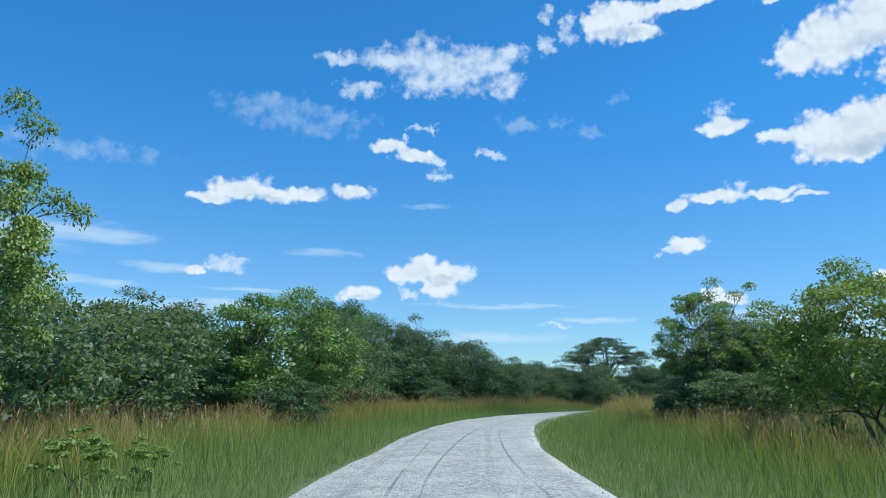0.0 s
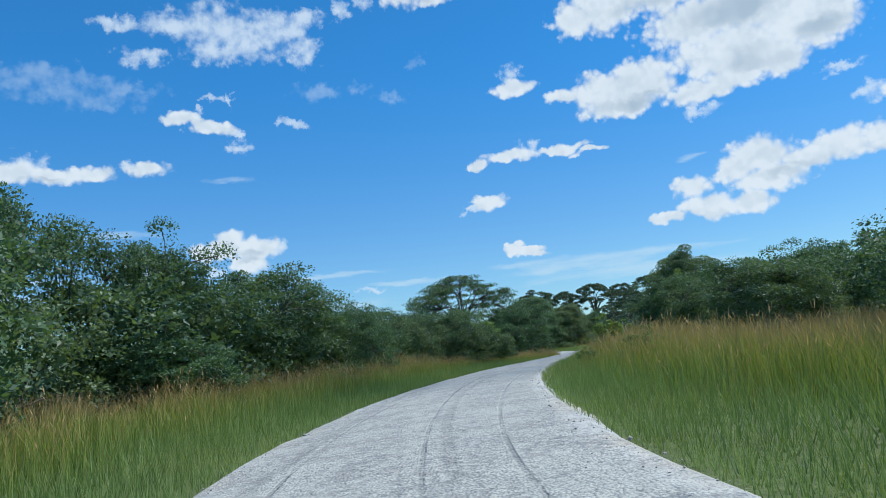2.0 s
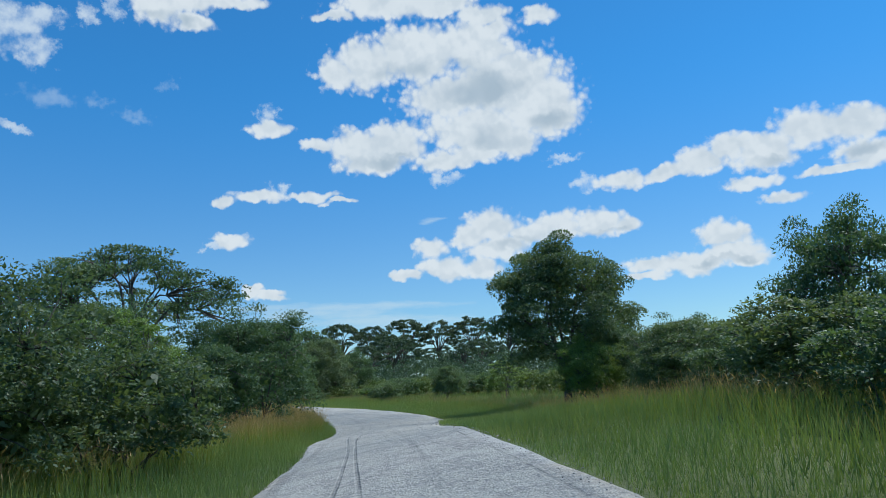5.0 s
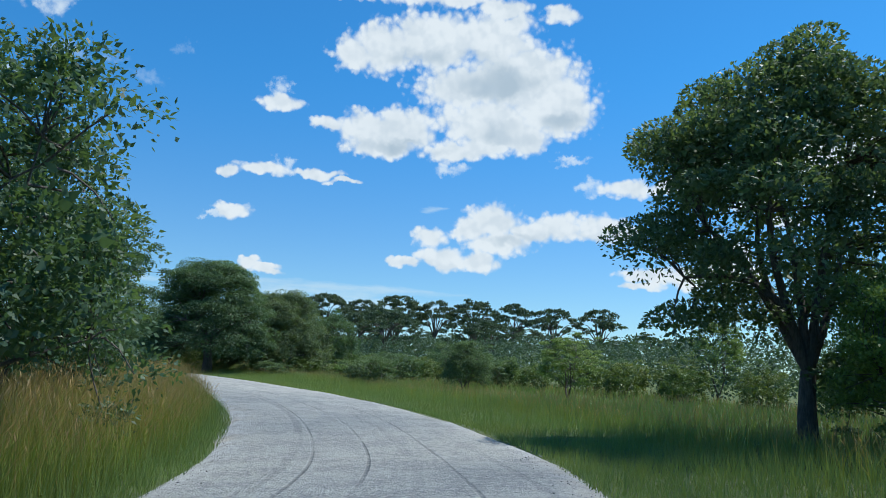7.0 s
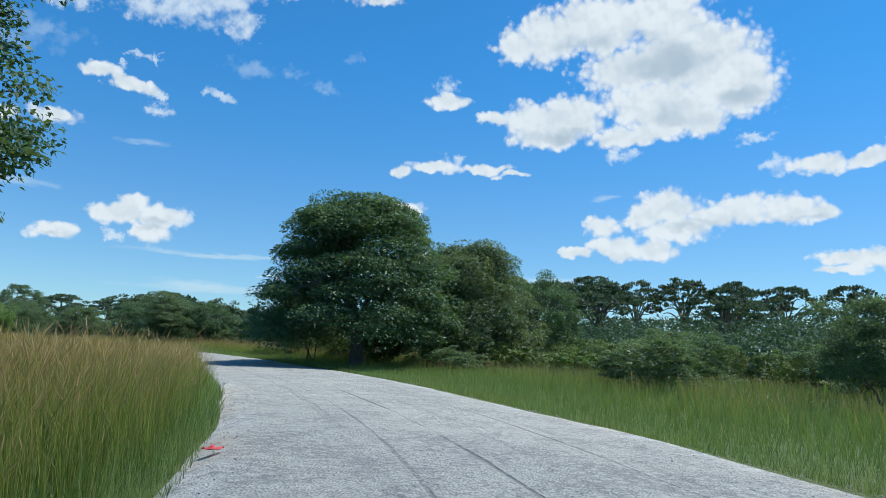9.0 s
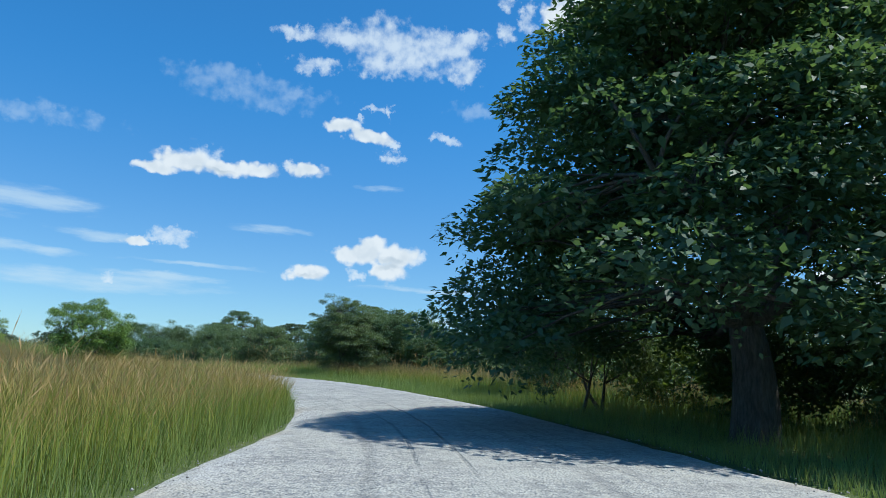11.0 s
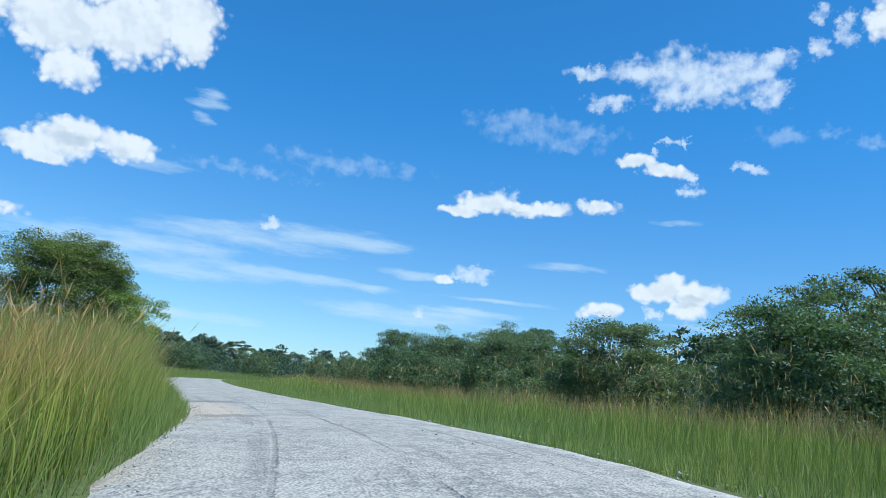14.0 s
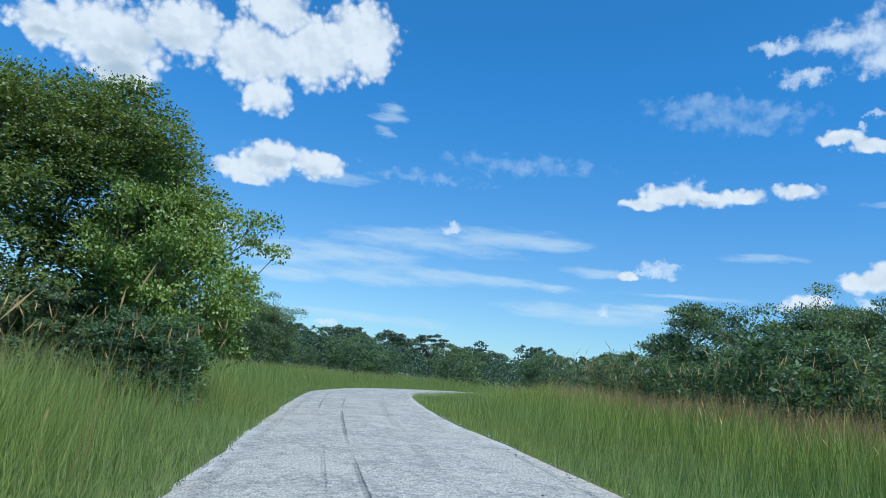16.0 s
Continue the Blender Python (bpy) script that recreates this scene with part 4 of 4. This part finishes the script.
plant("bush_tree", 24.5, 256.3, 6.6, 8.5, variant=1)
plant("bush_tree", 17.5, 261.3, 6.5, 8.0)
plant("bush_tree", 10.5, 268.3, 6.8, 8.0, variant=1)
plant("broad_leaved_tree", 1.1, 234.7, 8.3, 9.6)
plant("green_tree", 4.9, 235.9, 5.7, 5.4)
plant("thorn_bush", 3.7, 233.7, 2.6, 4.4)
plant("thorn_bush", 6.7, 234.5, 2.2, 3.2, variant=1)
plant("thorn_bush", 0.1, 231.9, 2.8, 4.4, variant=1)
plant("bush_tree", -20.0, 262.8, 5.6, 7.0)
plant("bush_tree", -29.5, 268.3, 5.0, 8.0, variant=1)
plant("flat_topped_tree", 15.0, 317.3, 12.8, 13.0)
plant("thorn_bush", 50.0, 207.8, 2.8, 5.0)
plant("thorn_bush", 44.0, 213.3, 2.6, 4.5, variant=1)
# the tall far row of flat-topped trees, and others that stand above the woods
for x, y, h, w in ((114.5, 318.3, 22.4, 19), (124.5, 313.3, 20.9, 17), (135.5, 308.3, 22.9, 20), (145.5, 303.3, 21.4, 17), (155.5, 297.3, 23.4, 21), (165.5, 291.3, 21.9, 17),
                   (175.5, 284.3, 22.9, 20), (185.5, 276.3, 22.4, 18), (195.5, 268.3, 21.4, 20), (205.5, 258.3, 21.4, 19)):
    plant("far_flat_tree", x, y, h, w, variant=int(x + y) % 3)
for x, y, h, w in ((82.5, 192.3, 8.8, 10), (94.5, 203.3, 10.5, 11), (110.5, 226.3, 12.5, 13), (131.5, 268.3, 16.5, 16), (102.5, 190.3, 9.5, 10), (118.5, 205.3, 10.5, 12)):
    plant("far_flat_tree", x, y, h, w, variant=int(x + y) % 3)


# taller woods behind the second bend
for x, y, h, w in ((39, 268, 8.8, 9), (44, 274, 10.2, 11), (48, 283, 10.8, 12), (54, 277, 9.6, 11), (41, 290, 10.6, 11), (58, 290, 10.4, 12)):
    plant("far_tree", x, y, h, w, variant=(x + y) % 3)


def first_row(side, s):
    """Where the woods begin along the road: metres from its edge, and their height there."""
    if side < 0:
        return (np.interp(s, [0, 40, 60, 130, 150, 190, 235, 270, 330], [13, 11, 9, 9, 12, 20, 24, 20, 18]),
                np.interp(s, [0, 60, 80, 90, 130, 190, 330], [4.6, 5.2, 5.0, 3.8, 4.0, 4.6, 3.0]))
    return (np.interp(s, [0, 40, 60, 95, 115, 140, 200, 222, 240, 330], [12, 22, 20, 12, 22, 24, 24, 19, 15, 15]),
            np.interp(s, [0, 40, 100, 120, 205, 225, 330], [4.2, 4.4, 4.8, 2.6, 2.6, 2.8, 4.6]))


def far_woods():
    """Woodland along both verges in rows, and a belt of taller trees far round the place."""
    rng = random.Random(4)
    made = 0
    for side in (-1, 1):
        for row, step in ((0, 4.8), (1, 5.4)):
            s = 20.0
            while s < along[-1] + 30:
                s += step * rng.uniform(0.8, 1.25)
                k = min(int(np.searchsorted(along, s)), len(along) - 1)
                over = max(0.0, s - along[-1])
                if row == 1 and not (side > 0 and 92 < s < 225):
                    continue
                off, h = first_row(side, s)
                h = h - 1.6 * (s > along[-1])
                off = off + (0, 8)[row] + rng.uniform(-2.0, 2.5)
                ahead = np.array([-rightward[k][1], rightward[k][0]])
                x, y = (centre[k] + ahead * over + side * rightward[k] * (half_width[k] + off)).tolist()
                near, lateral, far = road_place(x, y)
                if far[0] < half_width[near[0]] + 7.5:
                    continue
                high = (h + (0, 1.0)[row]) * rng.uniform(0.8, 1.15)
                low_wall = side > 0 and 105 < s < 212
                if low_wall and row == 0:
                    s -= step * 0.35
                kind = "low_bush" if low_wall and row == 0 else "woodland_bush"
                plant(kind, x, y, high, high * rng.uniform(1.25, 1.7), variant=made % 3)
                made += 1
    for radius, step, tall in ((150, 9.0, 8.5), (190, 11.0, 11.0), (240, 12.0, 15.0)):
        a = -78.0
        while a < 62:
            a += math.degrees(step / radius) * rng.uniform(0.7, 1.3)
            r = radius * rng.uniform(0.95, 1.05)
            x, y = 35 + r * math.sin(radians(a)), 150 + r * math.cos(radians(a))
            near, lateral, far = road_place(x, y)
            if far[0] < half_width[near[0]] + 12:
                continue
            flat = rng.random() < (0.25 if a < -8 else 0.5)
            high = tall * rng.uniform(0.75, 1.1) * (0.6 if a < -8 else 1.0)
            plant("far_flat_tree" if flat else "far_tree", x, y, high, high * (rng.uniform(1.1, 1.5) if flat else rng.uniform(0.9, 1.2)), variant=made % 3)
            made += 1


far_woods()


def build_canopy():
    """The closed woods behind the first trees, out to the horizon of tree tops."""
    rng = np.random.default_rng(31)
    gx, gy = np.meshgrid(np.arange(-150, 215, 4.6), np.arange(20, 400, 4.6))
    x, y = gx.ravel() + rng.uniform(-2.5, 2.5, gx.size), gy.ravel() + rng.uniform(-2.5, 2.5, gx.size)
    k, lateral, far = road_place(x, y)
    keep = (far > np.where(lateral < 0, 22, np.where((y > 95) & (y < 225), 30, 26))) & (far < 115)
    x, y, far = x[keep], y[keep], far[keep]
    swell = np.sin(x * 0.13 + 1) * np.sin(y * 0.11) + np.sin(x * 0.31 + y * 0.23)
    top = 3.5 + 0.018 * (far - 33) + 2.8 * np.clip((x - 58) / 15, 0, 1) * (y < 290) * np.clip((far - 38) / 25, 0, 1) + 0.45 * swell + rng.uniform(-0.5, 0.9, len(x))
    z = ground_z(x, y)
    centres, radii = [], []
    for share, wide in ((0.2, 2.6), (0.5, 2.6), (0.82, 2.1)):
        shift = rng.normal(0, 0.6, (len(x), 2))
        centres.append(np.stack([x + shift[:, 0], y + shift[:, 1], z + top * share], 1))
        radii.append(np.full(len(x), wide))
    c, r = np.concatenate(centres), np.concatenate(radii)
    close = np.tile(far < 58, 3)
    v, f = joined([leaves_at(c[close], r[close], 100, 0.30, rng, 0.6, up=0.1), leaves_at(c[~close], r[~close], 26, 0.58, rng, 0.6, up=0.1)])
    ob = new("distant_woods", mesh_of("distant_woods", v, f, LEAF_FAR_HAZED))
    tagged(ob, "closed dark green bush woodland in the distance", "woodland", kind="stuff")


build_canopy()


# ---- grasses ----
def blades(name, x, y, high, wide, lean, mat, label, slim=False, headed=False):
    """Grass blades as one mesh: each bends over to its tip; slim ones have a single face."""
    rng = np.random.default_rng(len(x))
    n = len(x)
    z = ground_z(x, y) - 0.03
    a = rng.uniform(0, 2 * math.pi, n)
    across = np.stack([np.cos(a), np.sin(a), np.zeros(n)], 1) * (wide / 2)[:, None]
    b = rng.normal(0.6, 2.0, n)
    bend = np.stack([np.cos(b), np.sin(b), np.zeros(n)], 1) * (high * lean * rng.uniform(0.1, 1.0, n))[:, None]
    foot = np.stack([x, y, z], 1)
    mid = foot + bend * 0.22 + np.stack([0 * z, 0 * z, high * 0.55], 1)
    tip = foot + bend + np.stack([0 * z, 0 * z, high], 1)
    v = np.stack([foot - across, foot + across, mid + across * 0.75, mid - across * 0.75, tip], 1).reshape(-1, 3)
    base = np.arange(n)[:, None] * 5
    f = (base[:, :, None] + np.array([[0, 1, 2], [0, 2, 3], [3, 2, 4]])[None]).reshape(-1, 3)
    uv = np.tile(np.array([[0, 0], [1, 0], [1, 0.55], [0, 0.55], [0.5, 1.0]]), (n, 1))
    if headed:
        rise = np.stack([0 * z, 0 * z, high], 1)
        neck, belly = foot + bend * 0.72 + rise * 0.86, foot + bend * 0.86 + rise * 0.93
        v = np.stack([foot - across * 0.5, foot + across * 0.5, neck, belly - across * 0.8, belly + across * 0.8, tip], 1).reshape(-1, 3)
        f = (np.arange(n)[:, None, None] * 6 + np.array([[0, 1, 2], [2, 4, 3], [3, 4, 5]])[None]).reshape(-1, 3)
        uv = np.tile(np.array([[0, 0], [1, 0], [0.5, 0.8], [0, 0.92], [1, 0.92], [0.5, 1.0]]), (n, 1))
    if slim:
        v = np.stack([foot - across, foot + across, tip], 1).reshape(-1, 3)
        f = np.arange(3 * n).reshape(-1, 3)
        uv = np.tile(np.array([[0, 0], [1, 0], [0.5, 1.0]]), (n, 1))
    ob = new(name, mesh_of(name, v, f, mat, uv, "along"))
    tagged(ob, label, "grass", kind="stuff")


def verge(side, near, far, density, rng):
    """Random places on one verge between two distances from the road's edge; also the distance and the station."""
    length = along[-1]
    n = int(length * (far - near) * density)
    s = rng.uniform(0, length, n)
    d = rng.uniform(near, far, n)
    line, sign = (left_line, -1) if side == "left" else (right_line, 1)
    p = np.stack([np.interp(s, along, line[:, i]) for i in (0, 1)], 1)
    r = np.stack([np.interp(s, along, rightward[:, i]) for i in (0, 1)], 1)
    p = p + r * (sign * d)[:, None]
    k, lateral, out = road_place(p[:, 0], p[:, 1])
    keep = out > half_width[k] + near * 0.8 - 0.12
    return p[keep, 0], p[keep, 1], d[keep], s[keep]


def tallness(side, s):
    """How tall the grass stands along the verge, in metres."""
    if side == "left":
        return np.interp(s, [0, 60, 72, 90, 99, 110, 122, 140, 170, 190, 203, 228, 236, 247, 257, 263, 270, 285, 330], [1.15, 1.15, 1.4, 1.4, 0.95, 0.9, 1.2, 1.35, 1.3, 1.15, 0.98, 1.0, 1.35, 2.0, 2.4, 2.0, 1.3, 1.1, 0.9])
    return np.interp(s, [0, 50, 66, 80, 95, 125, 190, 215, 250, 330], [1.0, 1.0, 1.3, 1.3, 1.0, 0.9, 0.8, 1.3, 1.3, 1.2])


def edge_rise(side, s):
    """The distance from the edge over which the grass reaches its full height."""
    if side == "left":
        return np.interp(s, [0, 100, 112, 122, 150, 195, 210, 234, 246, 265, 285, 330], [5.5, 4.0, 2.5, 1.0, 1.0, 0.4, 0.2, 0.3, 1.5, 2.0, 4, 5])
    return np.interp(s, [0, 50, 66, 78, 92, 120, 330], [5.0, 5.0, 2.6, 2.6, 5.5, 6.0, 6.0])


def build_grass():
    for side in ("left", "right"):
        rng = np.random.default_rng(3 if side == "left" else 8)
        low, tall, back = [], [], []
        for near, far, dense in ((0.0, 2.0, 190), (2.0, 6.0, 105), (6.0, 13.0, 48), (13.0, 30.0, 8)):
            x, y, d, s = verge(side, near, far, dense, rng)
            full = tallness(side, s)
            clump = 0.5 + 0.5 * np.sin(x * 1.7 + 2 * np.sin(y * 0.9)) * np.sin(y * 1.3 + np.sin(x * 0.7))
            share = np.clip(d / edge_rise(side, s), 0, 1)
            h = (0.25 + (full - 0.25) * share**1.1) * rng.uniform(0.5, 1.1, len(x)) * (0.75 + 0.4 * clump)
            wide = np.where(d < 2.0, 0.010, np.where(d < 6, 0.015, np.where(d < 13, 0.026, 0.07))) * rng.uniform(0.7, 1.3, len(x))
            is_tall = (h > rng.uniform(0.6, 1.0, len(x))) & ~((side == "left") & (s > 262) & (rng.random(len(x)) < 0.8))
            rows = np.stack([x, y, np.where(is_tall, h * 1.08, h), wide], 1)
            if near >= 6:
                low.append(rows[~is_tall]), back.append(rows[is_tall])
            else:
                low.append(rows[~is_tall]), tall.append(rows[is_tall])
        lo, ta, ba = np.concatenate(low), np.concatenate(tall), np.concatenate(back)
        blades("verge_grass", *lo.T, 0.6, GRASS_LOW, "short fresh green grass along the gravel road", True)
        fresh = ta[:, 1] > 207
        blades("tall_grass", *ta[~fresh].T, 0.52, GRASS_TALL, "tall seeding grass with tan and reddish heads")
        if fresh.any():
            blades("reed_grass", *ta[fresh].T, 0.5, GRASS_REED, "very tall fresh green grass crowding the road")
        heads = ta[rng.random(len(ta)) < np.where(fresh, 0.08, 0.24)] * (1, 1, 1.06, 1.5)
        blades("seed_heads", *heads.T, 0.5, STRAW, "slender grass stalks with drooping seed heads", headed=True)
        blades("meadow_grass", *ba.T, 0.55, GRASS_MEADOW, "rank green grass with reddish seed heads", True)


def build_stalks():
    """Dry seed stalks that stand above the grass."""
    rng = np.random.default_rng(21)
    for side, near, far, dense, lo, hi, h0, h1 in (("left", 0.4, 5.0, 0.5, 190, 236, 1.2, 1.55), ("left", 0.6, 5.0, 1.4, 236, 275, 1.6, 2.2), ("right", 5.0, 13.0, 1.3, 225, 330, 1.7, 2.7), ("right", 4.0, 12.0, 0.5, 190, 226, 1.2, 2.0), ("left", 1.8, 5.0, 4.5, 41, 53, 1.4, 2.1)):
        x, y, d, s = verge(side, near, far, dense, rng)
        ok = (s > lo) & (s < hi)
        x, y = x[ok], y[ok]
        blades("dry_stalks", x, y, rng.uniform(h0, h1, len(x)), rng.uniform(0.02, 0.04, len(x)), 0.4, STRAW, "dry straw-coloured seed stalks above the grass", headed=True)


build_grass()
build_stalks()


# ---- small things ----
def plant_shrubs():
    for x, y, h, w in ((-5.6, 11.6, 1.1, 1.5), (-4.9, 12.6, 0.9, 1.0), (4.4, 63.2, 1.2, 1.7), (8.4, 73.0, 1.3, 1.8), (12.6, 50.4, 1.4, 1.7),
                       (12.0, 53.4, 0.9, 0.9), (13.9, 55.3, 2.0, 1.5), (19.6, 67.0, 1.9, 1.8), (17.8, 61.3, 1.8, 1.8), (7.4, 76.5, 1.2, 1.0), (41.3, 130.8, 1.2, 0.9), (64.5, 160.3, 1.5, 2.2)):
        plant("verge_shrub", x, y, h, w)


plant_shrubs()


def rag(x, y, size, mat, label, seed):
    """A crumpled scrap that lies on the gravel."""
    rng = np.random.default_rng(seed)
    n = 9
    u, v = np.meshgrid(np.linspace(-1, 1, n), np.linspace(-1, 1, n))
    fold = np.abs(np.sin(u * 3.1 + seed) * np.cos(v * 2.3)) * 0.35 + rng.uniform(0, 0.15, u.shape)
    fold *= 1 - 0.6 * np.maximum(abs(u), abs(v))
    xx = u * (1 + 0.2 * np.sin(v * 3)) * size / 2
    yy = v * (0.7 + 0.2 * np.cos(u * 2)) * size / 2
    zz = 0.012 + fold * size * 0.6
    top = np.stack([xx.ravel(), yy.ravel(), zz.ravel()], 1)
    low = top - (0, 0, 0.008)
    f = grid_faces(n, n)
    ob = new("litter", mesh_of("litter", np.concatenate([top, low]), np.concatenate([f, f[:, ::-1] + n * n]), mat, smooth=True))
    ob.location = (x, y, float(ground_z(x, y)[0]) + 0.02)
    tagged(ob, label, "litter")


rag(43.63, 135.71, 0.24, RED_CLOTH, "crumpled red plastic scrap at the road's edge", 2)


def build_stones():
    """Loose stones, thickest along the edges of the road."""
    rng = np.random.default_rng(12)
    n = 9000
    s = rng.uniform(0, along[-1], n)
    u = np.where(rng.random(n) < 0.7, rng.choice([-1, 1], n) * (1.0 - np.abs(rng.normal(0, 0.09, n))), rng.uniform(-1, 1, n))
    half = np.interp(s, along, half_width)
    mid = np.stack([np.interp(s, along, centre[:, i]) for i in (0, 1)], 1)
    r = np.stack([np.interp(s, along, rightward[:, i]) for i in (0, 1)], 1)
    p = mid + r * (u * half)[:, None]
    z = np.interp(s, along, (left_z + right_z) / 2) + u * np.interp(s, along, (right_z - left_z) / 2) + 0.03
    size = rng.gamma(2.0, 0.004, n) + 0.004
    shape = np.array([[1, 0, 0], [-1, 0, 0], [0, 1, 0], [0, -1, 0], [0, 0, 1], [0, 0, -1.0]])
    v = shape[None] * rng.uniform(0.6, 1.2, (n, 6, 1)) * size[:, None, None] * np.array([1, 1, 0.65])
    a = rng.uniform(0, 6.28, n)[:, None]
    v = np.stack([v[..., 0] * np.cos(a) - v[..., 1] * np.sin(a), v[..., 0] * np.sin(a) + v[..., 1] * np.cos(a), v[..., 2]], -1)
    v = v + np.concatenate([p, z[:, None]], 1)[:, None]
    f = np.array([[0, 2, 4], [2, 1, 4], [1, 3, 4], [3, 0, 4], [2, 0, 5], [1, 2, 5], [3, 1, 5], [0, 3, 5]])
    faces = (np.arange(n)[:, None, None] * 6 + f[None]).reshape(-1, 3)
    ob = new("gravel", mesh_of("gravel", v.reshape(-1, 3), faces, STONE))
    tagged(ob, "loose pale stones scattered along the gravel road", "gravel", kind="stuff")


build_stones()


rag(48.51, 198.91, 0.16, PINK_CLOTH, "small faded paper scrap in the verge", 4)
rag(41.11, 200.91, 0.14, PINK_CLOTH, "small faded paper scrap in the verge", 7)
